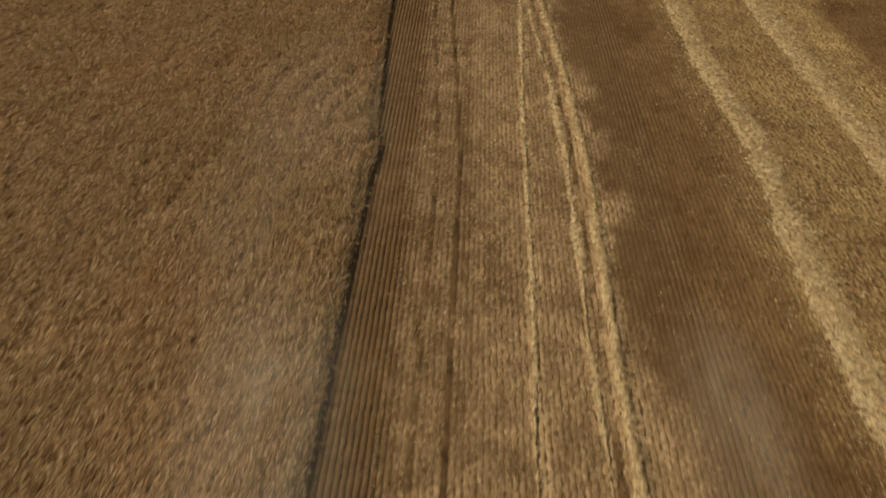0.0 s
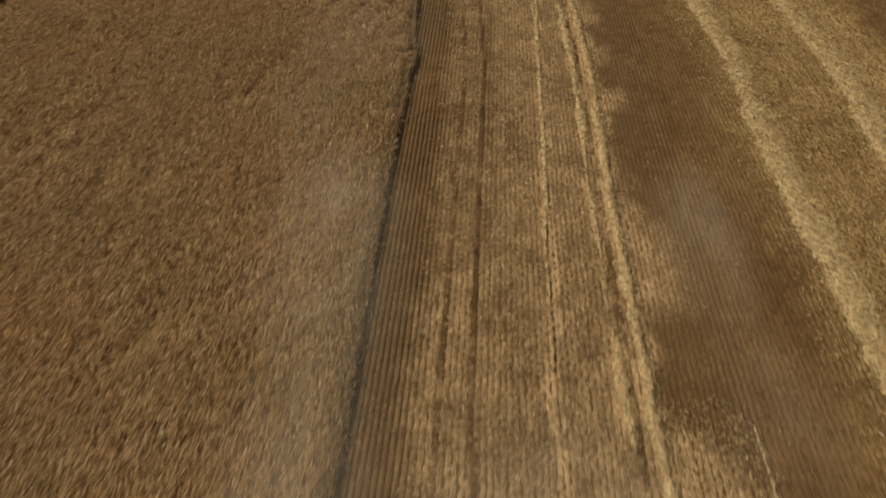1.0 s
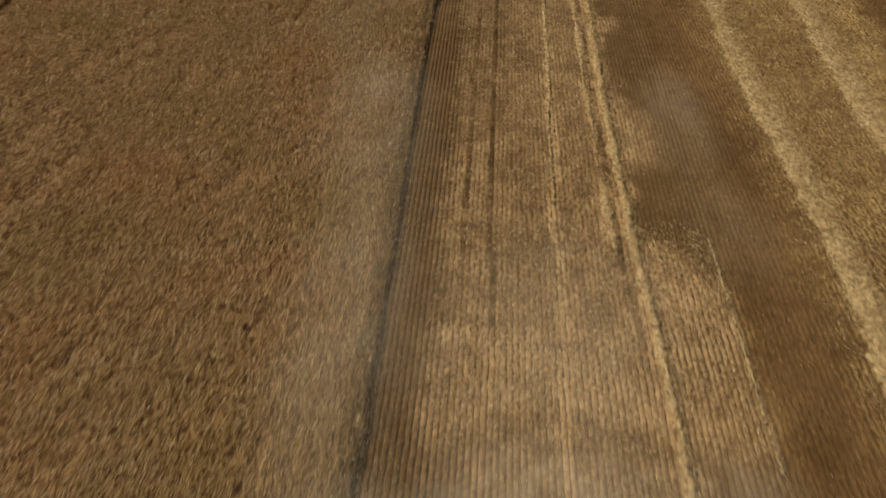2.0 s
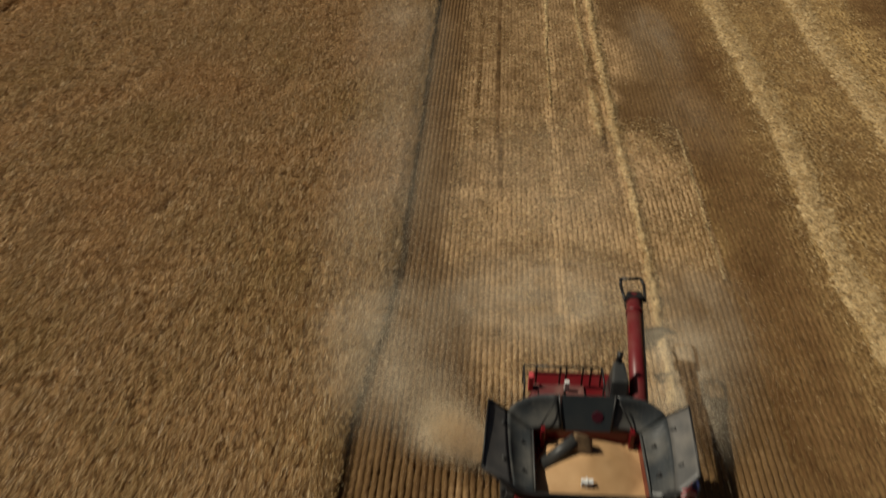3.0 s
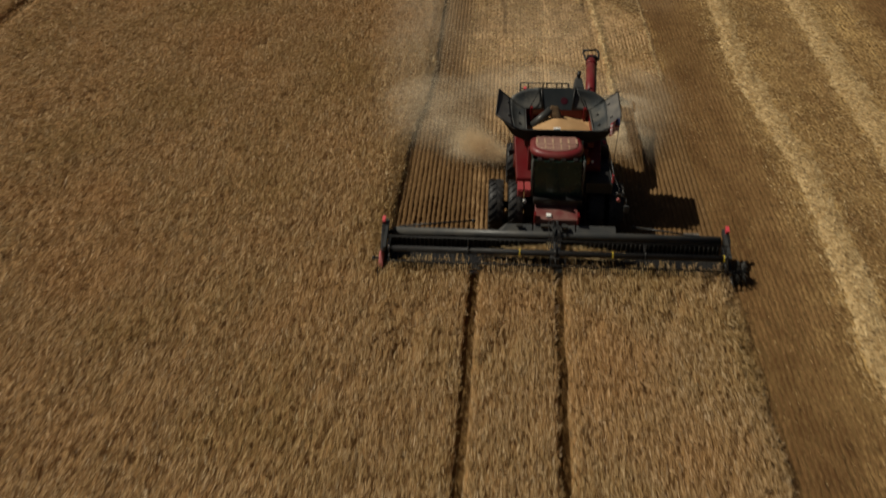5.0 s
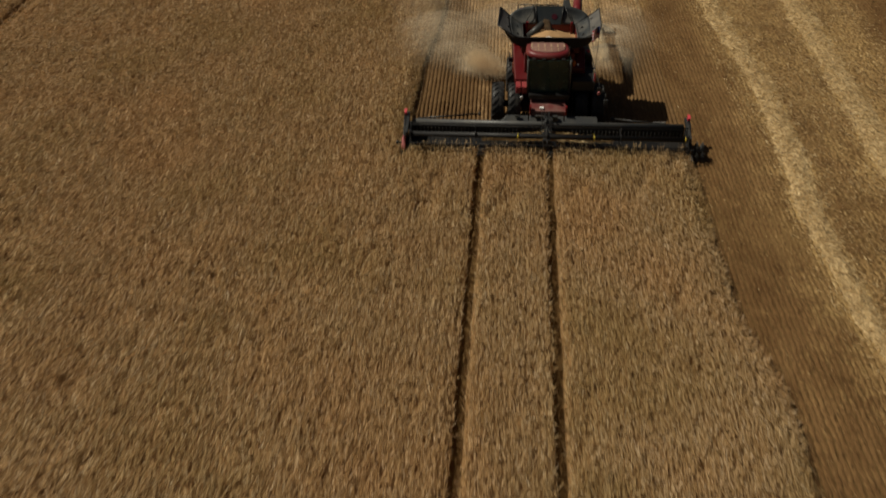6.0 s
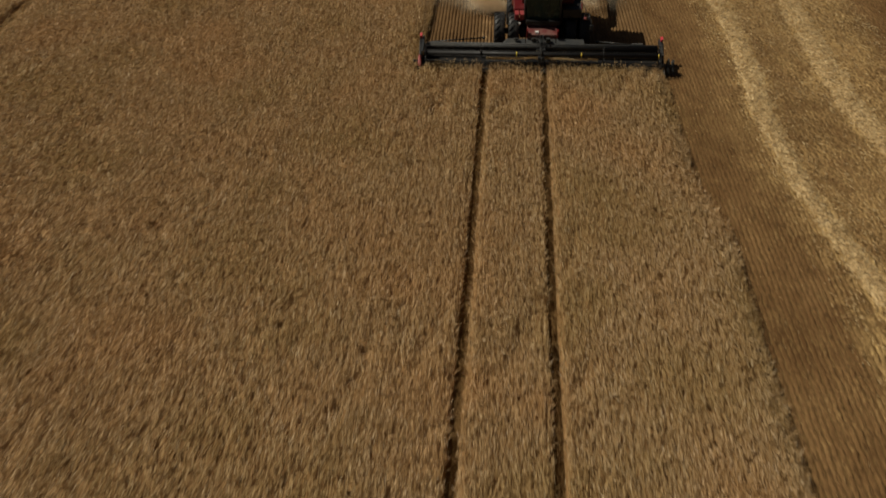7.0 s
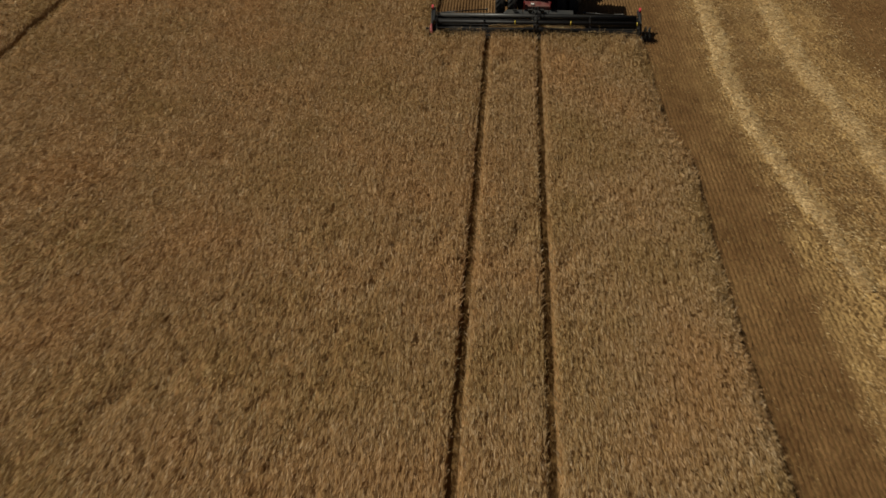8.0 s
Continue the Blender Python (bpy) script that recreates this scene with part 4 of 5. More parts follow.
    roof = local("cab_roof", slab([(0.05, 3.58), (0.0, 3.64), (0.0, 3.74), (0.05, 3.82), (0.14, 3.86)]), RED_DUSTY, c, "dusty red cab roof")
    local("roof_panel", slab([(0.20, 3.85), (0.21, 3.88), (0.25, 3.895)]), ROOF_DUST, roof, "dust-coated panel")
    for k in range(6):
        x = 0.52 + 0.28 * k
        bm = box((x - 0.035, -16.28, 3.885), (x + 0.035, -15.96, 3.91), 0.008)
        local("roof_rib", bm, ROOF_RIB, roof, "straw-filled groove")
    for k in range(1, 5):
        x = 0.52 + 0.28 * k
        bm = box((x - 0.016, -16.70, 3.885), (x + 0.016, -16.36, 3.905), 0.006)
        local("roof_rib", bm, ROOF_RIB, roof, "straw-filled groove")
    for y, half in ((-16.33, 0.74), (-16.58, 0.60)):
        bm = rod((1.22 - half, y, 3.89), (1.22 + half, y, 3.89), 0.015, sides=8)
        local("roof_rib", bm, ROOF_RIB, roof, "straw-filled groove")
    for k in range(4):
        x = 0.6 + 0.42 * k
        bm = box((x - 0.08, -17.06, 3.60), (x + 0.08, -16.9, 3.68), 0.02)
        local("work_lamp", bm, BLACK, roof)
    bm = rod((2.42, -15.95, 2.9), (2.42, -15.95, 3.12), 0.07)
    local("beacon", bm, ORANGE, c, "amber warning lamp")
    bm = pipe([(3.32, -16.5, 2.8), (3.45, -17.3, 2.7), (3.45, -17.35, 2.5)], 0.014)
    local("mirror_arm", bm, BLACK, c)
    bm = box((3.36, -17.4, 2.2), (3.54, -17.33, 2.55), 0.03)
    mirror = local("mirror", bm, BLACK, c, "dark wing mirror")
    bm = rod((3.45, -17.44, 2.30), (3.45, -17.40, 2.31), 0.07, sides=14)
    local("reflector", bm, PINK, mirror, "pale red reflector disc")
    bm = pipe([(3.42, -16.9, 2.3), (3.8, -17.0, 2.1), (3.86, -17.0, 1.75)], 0.02)
    box((3.76, -17.06, 1.5), (3.95, -16.98, 1.8), 0.02, bm)
    local("side_lamp_bracket", bm, GREY, c, "grey lamp bracket")

    # grain tank: red bin, grain, folding panels
    bm = bmesh.new()
    for a, b in (((0.12, -15.32, 3.2), (2.66, -15.24, 3.55)), ((0.12, -13.56, 3.2), (2.66, -13.48, 3.8)), ((0.12, -15.24, 3.2), (0.2, -13.56, 3.8)), ((2.58, -15.24, 3.2), (2.66, -13.56, 3.8))):
        box(a, b, 0.01, bm)
    tank = local("tank_bin", bm, RED, c)
    for x in (0.34, 2.36):
        bm = box((x, -13.75, 3.4), (x + 0.1, -13.56, 3.95), 0.02)
        local("tank_brace", bm, RED, tank)
    bm = plate([(0.83, -13.58, 3.82), (1.93, -13.58, 3.82), (2.02, -13.15, 4.52), (0.78, -13.15, 4.52)], 0.03)
    local("rear_panel", bm, FLAP_DARK, tank, "slate grey rear tank panel")
    for s in (-1, 1):
        m = lambda x: 1.38 + s * (x - 1.38)
        bm = curved([(m(1.93), -13.58, 3.82), (m(2.3), -13.56, 3.82), (m(2.57), -13.60, 3.82)], [(m(2.02), -13.15, 4.52), (m(2.78), -13.02, 4.46), (m(3.18), -13.32, 4.12)], (s * 0.55, 0.75, -0.35), 0.09, 0.02)
        local("corner_sheet", bm, FLAP, tank, "dusty flexible corner sheet")
        bm = curved([(m(2.57), -13.60, 3.82), (m(2.57), -14.4, 3.80), (m(2.57), -15.34, 3.82)], [(m(3.18), -13.32, 4.12), (m(3.20), -14.4, 4.13), (m(3.05), -15.52, 4.04)], (s * 0.45, 0, -0.9), 0.11, 0.03)
        flap = local("side_flap", bm, FLAP, tank, "dusty dark side tank panel")
        bm = pipe([(m(2.60), -13.62, 3.85), (m(2.60), -15.32, 3.85)], 0.022)
        local("flap_hinge", bm, GREY, flap)
        tip = 3.54 if s > 0 else 3.74
        bm = curved([(m(3.18), -13.32, 4.12), (m(3.20), -14.4, 4.13), (m(3.05), -15.52, 4.04)], [(m(3.62), -13.36, 4.52), (m((3.62 + tip) / 2), -14.3, 4.49), (m(tip), -15.25, 4.45)], (s * 0.6, 0, -0.8), 0.03, 0.03)
        wing = local("wing_flap", bm, FLAP_MID if s < 0 else FLAP_LIGHT, tank, "folded-out tank wing panel")
        bm = pipe([(m(3.05), -15.5, 4.06), (m(tip), -15.25, 4.46), (m(3.62), -13.36, 4.53), (m(3.18), -13.32, 4.13)], 0.022)
        local("wing_edge", bm, BLACK, wing)
        for y in (-13.75, -14.75):
            bm = rod((m(3.22), y, 4.14), (m(3.30), y - 0.03, 4.24), 0.03, sides=8)
            local("hinge", bm, CHARCOAL, wing)
        for y in (-14.0, -14.8):
            bm = rod((m(2.80), y, 3.80), (m(2.86), y, 3.92), 0.035, sides=8)
            local("hinge", bm, BLACK, tank)
        bm = pipe([(m(2.02), -13.15, 4.54), (m(1.93), -13.60, 3.85)], 0.025)
        local("fold_strut", bm, BLACK, tank)
        bm = pipe([(m(2.1), -13.26, 4.46), (m(2.45), -13.62, 3.88)], 0.018)
        local("fold_strut", bm, BLACK, tank)
    bm = rod((1.62, -13.395, 4.107), (1.62, -13.419, 4.12), 0.13, sides=24)
    local("emblem", bm, MAROON, tank, "small dark red emblem")
    # front panel: curved rim that leans forward, its outer face in shade
    bm = bmesh.new()
    loops = []
    for k in range(25):
        u = -1 + 2 * k / 24
        x = 1.38 + 2.2 * u
        e = max(0.0, (abs(u) - 0.62) / 0.38) ** 1.5
        lo = 1.38 + 1.72 * u
        loops.append([bm.verts.new(p) for p in ((x, -15.54 + 0.30 * e, 4.00 + 0.34 * e), (lo, -15.45 + 0.2 * e, 3.48 + 0.15 * e), (lo, -15.30 + 0.2 * e, 3.46 + 0.15 * e),
                                                (lo, -15.38 + 0.25 * e, 3.78 + 0.2 * e), (x, -15.49 + 0.30 * e, 4.01 + 0.34 * e))])
    for a, b in zip(loops, loops[1:]):
        for k in range(5):
            bm.faces.new((a[k], a[(k + 1) % 5], b[(k + 1) % 5], b[k]))
    bm.faces.new(loops[0]), bm.faces.new(loops[-1])
    local("front_panel", bm, REEL, tank, "black front tank panel")
    # heap of grain
    bm = bmesh.new()
    n = 22
    grid = [[None] * (n + 1) for _ in range(n + 1)]
    for i in range(n + 1):
        for j in range(n + 1):
            x, y = 0.2 + 2.38 * i / n, -15.24 + 1.68 * j / n
            d = math.hypot((x - 1.35) / 1.2, (y + 14.35) / 1.0)
            z = 3.43 + 0.42 * max(0.0, 1 - d) ** 0.8 + 0.02 * noise.noise((x * 5, y * 5, 0)) - (0.13 if x < 0.45 and y > -14.2 else 0)
            grid[i][j] = bm.verts.new((x, y, z))
    for i in range(n):
        for j in range(n):
            bm.faces.new((grid[i][j], grid[i + 1][j], grid[i + 1][j + 1], grid[i][j + 1])).smooth = True
    grain = shifted(bm, AXLE)
    part("wheat_grain", grain, GRAIN, tank, "heap of golden threshed wheat grain")
    bm = rod((0.40, -14.35, 3.50), (1.10, -14.02, 4.04), 0.17, 0.15, 16)
    local("fill_auger", bm, CHARCOAL, tank, "dark grain filling auger")
    bm = hull([(1.0, -14.2, 3.86), (1.48, -14.3, 3.74), (1.06, -13.78, 4.0), (1.5, -13.85, 3.86), (1.1, -14.1, 4.3), (1.36, -14.08, 4.22)], 0.04)
    hull([(1.3, -14.3, 3.7), (1.6, -14.45, 3.62), (1.36, -14.0, 3.95), (1.62, -14.1, 3.8)], 0.03, bm)
    local("auger_spout", bm, SPOUT, tank, "grain-dusted spout")
    bm = box((1.17, -15.0, 3.62), (1.43, -14.9, 3.78), 0.015)
    box((1.28, -15.02, 3.6), (1.31, -14.88, 3.8), 0.0, bm)
    local("grain_sensor", bm, WHITE, tank, "small white sensor box")

    # engine deck with rails, stack and air intake
    bm = box((0.2, -13.1, 3.2), (1.5, -11.75, 3.45), 0.06)
    box((0.35, -12.7, 3.43), (0.98, -11.95, 3.55), 0.05, bm)
    box((1.05, -12.8, 3.43), (1.45, -12.1, 3.5), 0.04, bm)
    deck = local("engine_deck", bm, FEEDER, c, "dusty red engine deck")
    bm = pipe([(0.0, -12.4, 3.45), (0.0, -12.4, 4.0), (0.0, -11.7, 4.0), (1.9, -11.7, 4.0), (1.9, -12.3, 4.0), (1.9, -12.3, 3.4)], 0.024)
    pipe([(0.0, -11.7, 3.75), (1.9, -11.7, 3.75)], 0.02, bm=bm)
    for x in (0.0, 0.32, 0.9, 1.05, 1.45, 1.65, 1.9):
        pipe([(x, -11.7, 3.4), (x, -11.7, 4.0)], 0.024, bm=bm)
    local("guard_rail", bm, BLACK, deck, "black tubular guard rail")
    bm = box((0.12, -12.0, 3.4), (0.24, -11.8, 3.9), 0.03)
    local("filler_cap", bm, CORAL, deck)
    bm = box((1.0, -12.0, 3.45), (1.12, -11.9, 3.75), 0.02)
    local("filter_can", bm, WHITE, deck, "small white canister")
    bm = hull([(2.02, -12.6, 3.3), (2.5, -12.6, 3.3), (2.02, -11.7, 3.3), (2.5, -11.7, 3.3), (2.05, -12.3, 4.15), (2.47, -12.3, 4.15), (2.13, -11.75, 4.3), (2.40, -11.75, 4.3)], 0.06)
    local("air_intake", bm, CHARCOAL, deck, "charcoal air intake housing")
    bm = rod((2.26, -11.75, 3.9), (2.26, -11.75, 4.32), 0.075, sides=14)
    rod((2.26, -11.75, 4.32), (2.30, -11.62, 4.5), 0.075, sides=14, bm=bm)
    local("exhaust_stack", bm, BLACK, deck, "black exhaust stack")
    bm = hull([(0.3, -11.6, 1.0), (2.4, -11.6, 1.0), (0.3, -11.6, 3.2), (2.4, -11.6, 3.2), (0.45, -10.6, 1.1), (2.25, -10.6, 1.1), (0.4, -10.9, 2.7), (2.3, -10.9, 2.7)], 0.06)
    local("straw_hood", bm, RED, c)
    bm = rod((0.9, -10.4, 0.9), (0.9, -10.4, 1.1), 0.5, sides=24)
    rod((1.85, -10.4, 0.9), (1.85, -10.4, 1.1), 0.5, sides=24, bm=bm)
    local("straw_spreader", bm, BLACK, c)
    # unloading auger, folded back along the side
    bm = rod((2.72, -12.6, 3.62), (3.10, -8.5, 3.62), 0.20, sides=24)
    rod((2.70, -12.9, 3.1), (2.72, -12.5, 3.68), 0.23, sides=20, bm=bm)
    rod((3.04, -9.2, 3.62), (3.05, -9.08, 3.62), 0.225, sides=24, bm=bm)
    tube = local("unloading_auger", bm, RED_DUSTY, c, "dusty red unloading auger tube")
    bm = hull([(2.86, -8.75, 3.40), (3.36, -8.75, 3.40), (2.88, -8.75, 3.84), (3.32, -8.75, 3.84), (2.88, -8.35, 3.38), (3.36, -8.35, 3.38), (2.92, -8.4, 3.78), (3.32, -8.4, 3.78)], 0.05)
    local("auger_collar", bm, BLACK, tube, "black collar")
    bm = pipe([(2.86, -8.7, 3.66), (2.80, -8.0, 3.66), (2.84, -7.72, 3.66), (3.40, -7.68, 3.66), (3.46, -7.98, 3.66), (3.38, -8.7, 3.66)], 0.045)
    local("spout_hoop", bm, BLACK, tube, "black rubber spout hoop")
    bm = rod((2.93, -12.4, 3.66), (3.27, -8.8, 3.66), 0.04)
    local("auger_pipe", bm, BLACK, tube)
    # side clutter: hoses, lamp brackets
    bm = pipe([(-0.3, -14.3, 2.3), (-0.36, -14.0, 2.0), (-0.3, -13.4, 1.7), (-0.33, -12.9, 2.1)], 0.025)
    local("hose", bm, BLACK, c)
    bm = box((-0.42, -14.5, 2.35), (-0.22, -14.4, 2.55), 0.02)
    local("marker_lamp", bm, BLACK, c)
    return c


build_combine()


def build_flag():
    at = (3.42, -15.55, 2.6)
    fl = thing("small_flag", at, "small striped flag on a pole at the harvester's side", "flag")
    part("flag_pole", rod((0, 0, 0), (0.04, -0.05, 1.95), 0.012, sides=8), BLACK, fl)
    part("bracket", box((-0.62, -0.03, -0.03), (0.03, 0.03, 0.03), 0.01), BLACK, fl)

    def cloth(z0, z1, u0=0.0, u1=1.0):
        bm = bmesh.new()
        cols = []
        for k in range(9):
            u = u0 + (u1 - u0) * k / 8
            y = 0.05 + 0.06 * math.sin(6.5 * u)
            x = 0.04 - 0.34 * u * 0.9
            droop = -0.22 * u * u
            cols.append([bm.verts.new(p) for p in ((x, y - 0.004, z0 + droop), (x, y - 0.004, z1 + droop), (x, y + 0.004, z1 + droop), (x, y + 0.004, z0 + droop))])
        for a, b in zip(cols, cols[1:]):
            for k in range(4):
                bm.faces.new((a[k], a[(k + 1) % 4], b[(k + 1) % 4], b[k]))
        bm.faces.new(cols[0]), bm.faces.new(cols[-1])
        return bm

    for k in range(7):
        z = 1.40 + 0.075 * k
        part("stripe", cloth(z, z + 0.075, 0.0 if k < 3 else 0.45), FLAG_RED if k % 2 == 0 else FLAG_WHITE, fl)
    part("canton", cloth(1.625, 1.925, 0.0, 0.45), FLAG_BLUE, fl, "dark blue corner of the flag")


build_flag()


# ---- draper header ----
HEAD = (1.22, -18.2, 0.0)
HL, HR = -4.92, 7.36


def at_head(name, bm, mat, parent, label="", drop=0.0):
    """A part of the header; drop lets it sit lower and a little further forward."""
    bm.transform(Matrix.Translation((0, -0.5 * drop, -drop)))
    return part(name, shifted(bm, HEAD), mat, parent, label)


def build_header():
    h = thing("grain_header", HEAD, "wide black draper header with reel cutting wheat", "harvester header")
    h.location += Vector((0.0, -0.05, -0.04))
    h.rotation_euler.y = radians(0.3)
    # frame: back tube, back sheet and floor
    bm = rod((HL + 0.3, -17.64, 1.10), (HR - 0.15, -17.64, 1.10), 0.15, sides=20)
    at_head("back_tube", bm, GREY, h, "grey steel top beam", drop=0.14)
    bm = plate([(HL + 0.1, -17.72, 0.25), (HR - 0.1, -17.72, 0.25), (HR - 0.1, -17.66, 1.12), (HL + 0.1, -17.66, 1.12)], 0.05)
    at_head("back_sheet", bm, BLACK, h, drop=0.14)
    bm = plate([(HL + 0.1, -18.95, 0.16), (HR - 0.1, -18.95, 0.16), (HR - 0.1, -17.7, 0.42), (HL + 0.1, -17.7, 0.42)], 0.05)
    deck = at_head("draper_belt", bm, BLACK, h, "black rubber draper belt")
    for k in range(74):
        x = HL + 0.3 + 0.163 * k
        if 0.1 < x < 2.3:
            continue
        bm = box((x, -17.86, 0.58), (x + 0.035, -17.76, 0.93), 0.006)
        at_head("belt_slat", bm, CHARCOAL, deck, drop=0.14)
    # raised plates over the middle of the frame
    for x0, x1 in ((-0.75, 0.45), (0.5, 2.0), (2.05, 3.5)):
        bm = hull([(x0, -17.75, 1.12), (x1, -17.75, 1.12), (x0 + (0.25 if x0 < 0 else 0), -17.42, 1.42), (x1 - (0.05 if x1 > 3 else 0), -17.42, 1.42), (x0, -17.35, 1.12), (x1, -17.35, 1.12)], 0.02)
        at_head("cover_plate", bm, GREY, h, "grey steel cover plate", drop=0.14)
    for lo, hi in (((0.75, -17.62, 1.36), (1.1, -17.5, 1.5)), ((1.5, -17.7, 1.3), (1.72, -17.5, 1.52)), ((-0.15, -17.6, 1.40), (0.1, -17.5, 1.48))):
        at_head("valve_block", box(lo, hi, 0.02), CHARCOAL, h, drop=0.14)
    bm = box((5.9, -17.6, 1.22), (6.45, -17.5, 1.29), 0.015)
    at_head("label_plate", bm, FLAP_LIGHT, h, "pale grey plate", drop=0.14)
    # stay rods behind the beam
    for a, b in (((-4.4, -17.5, 1.2), (-1.75, -17.15, 1.3)), ((6.3, -17.5, 1.18), (4.25, -17.0, 1.12))):
        bm = rod(a, b, 0.035)
        rod(b, (b[0] + 0.12 * (1 if b[0] < 1 else -1), b[1], b[2]), 0.075, bm=bm)
        at_head("stay_rod", bm, BLACK, h, drop=0.14)
    # ends: shields, red caps and dividers
    for x, s in ((HL, -1), (HR, 1)):
        bm = hull([(x - 0.07, -17.6, 0.2), (x + 0.07, -17.6, 0.2), (x - 0.07, -17.70, 1.36), (x + 0.07, -17.70, 1.36), (x - 0.06, -18.15, 1.31), (x + 0.06, -18.15, 1.31), (x - 0.05, -19.05, 0.62), (x + 0.05, -19.05, 0.62),
                   (x - 0.05, -19.1, 0.15), (x + 0.05, -19.1, 0.15)], 0.02)
        shield = at_head("end_shield", bm, BLACK, h, "black end shield")
        bm = hull([(x - 0.06, -17.72, 1.45), (x + 0.06, -17.72, 1.45), (x - 0.07, -17.6, 1.72), (x + 0.07, -17.6, 1.72), (x - 0.05, -17.85, 1.66), (x + 0.05, -17.85, 1.66)], 0.015)
        at_head("end_cap", bm, CORAL, shield, "bright red cap", drop=0.14)
        if s < 0:
            bm = hull([(x - 0.11, -18.75, 0.72), (x + 0.08, -18.75, 0.72), (x - 0.11, -19.2, 0.42), (x + 0.07, -19.2, 0.42), (x - 0.02, -18.9, 0.98)], 0.02)
            at_head("divider_lamp", bm, PINK, shield, "sun-faded pink marker")
        bm = rod((x + s * 0.05, -19.0, 0.35), (x + s * 0.12, -19.55, 0.22), 0.10, 0.02)
        if s < 0:
            rod((x, -18.9, 0.6), (x - 0.3, -18.92, 0.6), 0.04, bm=bm)
            rod((x - 0.24, -18.92, 0.6), (x - 0.34, -18.92, 0.6), 0.08, bm=bm)
        at_head("divider_point", bm, BLACK, shield)
    # cutter bar with its guards
    bm = box((HL, -19.05, 0.10), (HR, -18.93, 0.17), 0.01)
    bar = at_head("cutter_bar", bm, STEEL, h, "worn steel cutter bar")
    bm = bmesh.new()
    for k in range(161):
        x = HL + 0.04 + 0.0762 * k
        rod((x, -19.0, 0.14), (x, -19.16, 0.12), 0.018, 0.004, 6, bm)
    at_head("knife_guards", bm, BLACK, bar)
    # reel: tube, six bats with tines, arms
    RY, RZ = -18.92, 1.05
    bm = rod((HL + 0.25, RY, RZ), (HR - 0.2, RY, RZ), 0.115, sides=18)
    reel = at_head("reel_tube", bm, REEL, h, "black reel tube")
    for k in range(6):
        a = math.pi * 2 * k / 6 + 0.35
        y, z = RY + 0.50 * math.cos(a), RZ + 0.50 * math.sin(a)
        bm = rod((HL + 0.25, y, z), (HR - 0.2, y, z), 0.02, sides=8)
        for i in range(148 if y < RY else 74):
            x = HL + 0.32 + (0.0815 if y < RY else 0.163) * i
            if z < 1.3:
                rod((x, y, z), (x, y - 0.05, z - 0.30), 0.012, 0.006, 5, bm)
        at_head("reel_bat", bm, REEL, reel, "dark bat with thin tines")
    for x in (HL + 0.3, -1.85, 1.22, 4.35, HR - 0.25):
        spider = at_head("reel_spider", rod((x - 0.02, RY, RZ), (x + 0.02, RY, RZ), 0.2, sides=14), BLACK, h, "black hub disc of the reel")
        for k in range(6):
            a = math.pi * 2 * k / 6 + 0.35
            at_head("spider_arm", rod((x, RY, RZ), (x, RY + 0.5 * math.cos(a), RZ + 0.5 * math.sin(a)), 0.022, sides=6), BLACK, spider)
    for x in (-0.05, 3.2, HR - 0.3):
        bm = rod((x, RY, RZ), (x + 0.055, RY, RZ), 0.13, sides=16)
        at_head("marker_band", bm, YELLOW, reel, "yellow marker band")
    for x in (HL + 0.12, 1.22, HR - 0.08):
        bm = hull([(x - 0.06, -17.6, 1.2), (x + 0.06, -17.6, 1.2), (x - 0.06, -17.6, 1.4), (x + 0.06, -17.6, 1.4), (x - 0.05, RY - 0.1, RZ - 0.05), (x + 0.05, RY - 0.1, RZ - 0.05), (x - 0.05, RY - 0.1, RZ + 0.12), (x + 0.05, RY - 0.1, RZ + 0.12)], 0.015)
        arm = at_head("reel_arm", bm, CHARCOAL, h, "charcoal reel arm")
        bm = rod((x + 0.1, -17.7, 0.8), (x + 0.08, RY + 0.25, RZ - 0.05), 0.035)
        at_head("lift_cylinder", bm, STEEL, arm)
    bm = bmesh.new()
    hose_rng = random.Random(4)
    for k in range(6):
        x = 1.05 + 0.07 * k
        pts = [(x, -17.45, 1.45), (x + hose_rng.uniform(-0.1, 0.1), -17.8, 1.5 + hose_rng.uniform(0, 0.12)), (x + hose_rng.uniform(-0.12, 0.12), -18.4, 1.32), (x + hose_rng.uniform(-0.1, 0.1), -18.85, 1.15 + hose_rng.uniform(-0.2, 0.1))]
        pipe(pts, 0.018, 6, bm)
    at_head("hydraulic_hoses", bm, BLACK, h, "bundle of black hoses")
    bm = hull([(1.02, -18.7, 1.15), (1.42, -18.7, 1.15), (1.05, -19.15, 1.0), (1.38, -19.15, 1.0), (1.05, -18.9, 0.6), (1.38, -18.9, 0.6), (1.1, -19.2, 0.55), (1.3, -19.2, 0.55)], 0.03)
    at_head("reel_drive", bm, BLACK, h)
    # rotary side divider on the stubble side
    dx, dy, dz = HR + 0.36, -19.0, 0.55
    bm = rod((dx - 0.25, dy, dz), (dx + 0.2, dy, dz), 0.09, sides=12)
    hub = at_head("divider_hub", bm, BLACK, h)
    for k in range(11):
        a = 2 * math.pi * k / 11 + 0.2
        for x, r in ((dx - 0.12, 0.46), (dx + 0.12, 0.42)):
            b = a + (0.25 if x > dx else 0)
            tip = (x + 0.06, dy + r * math.cos(b + 0.25), dz + r * math.sin(b + 0.25))
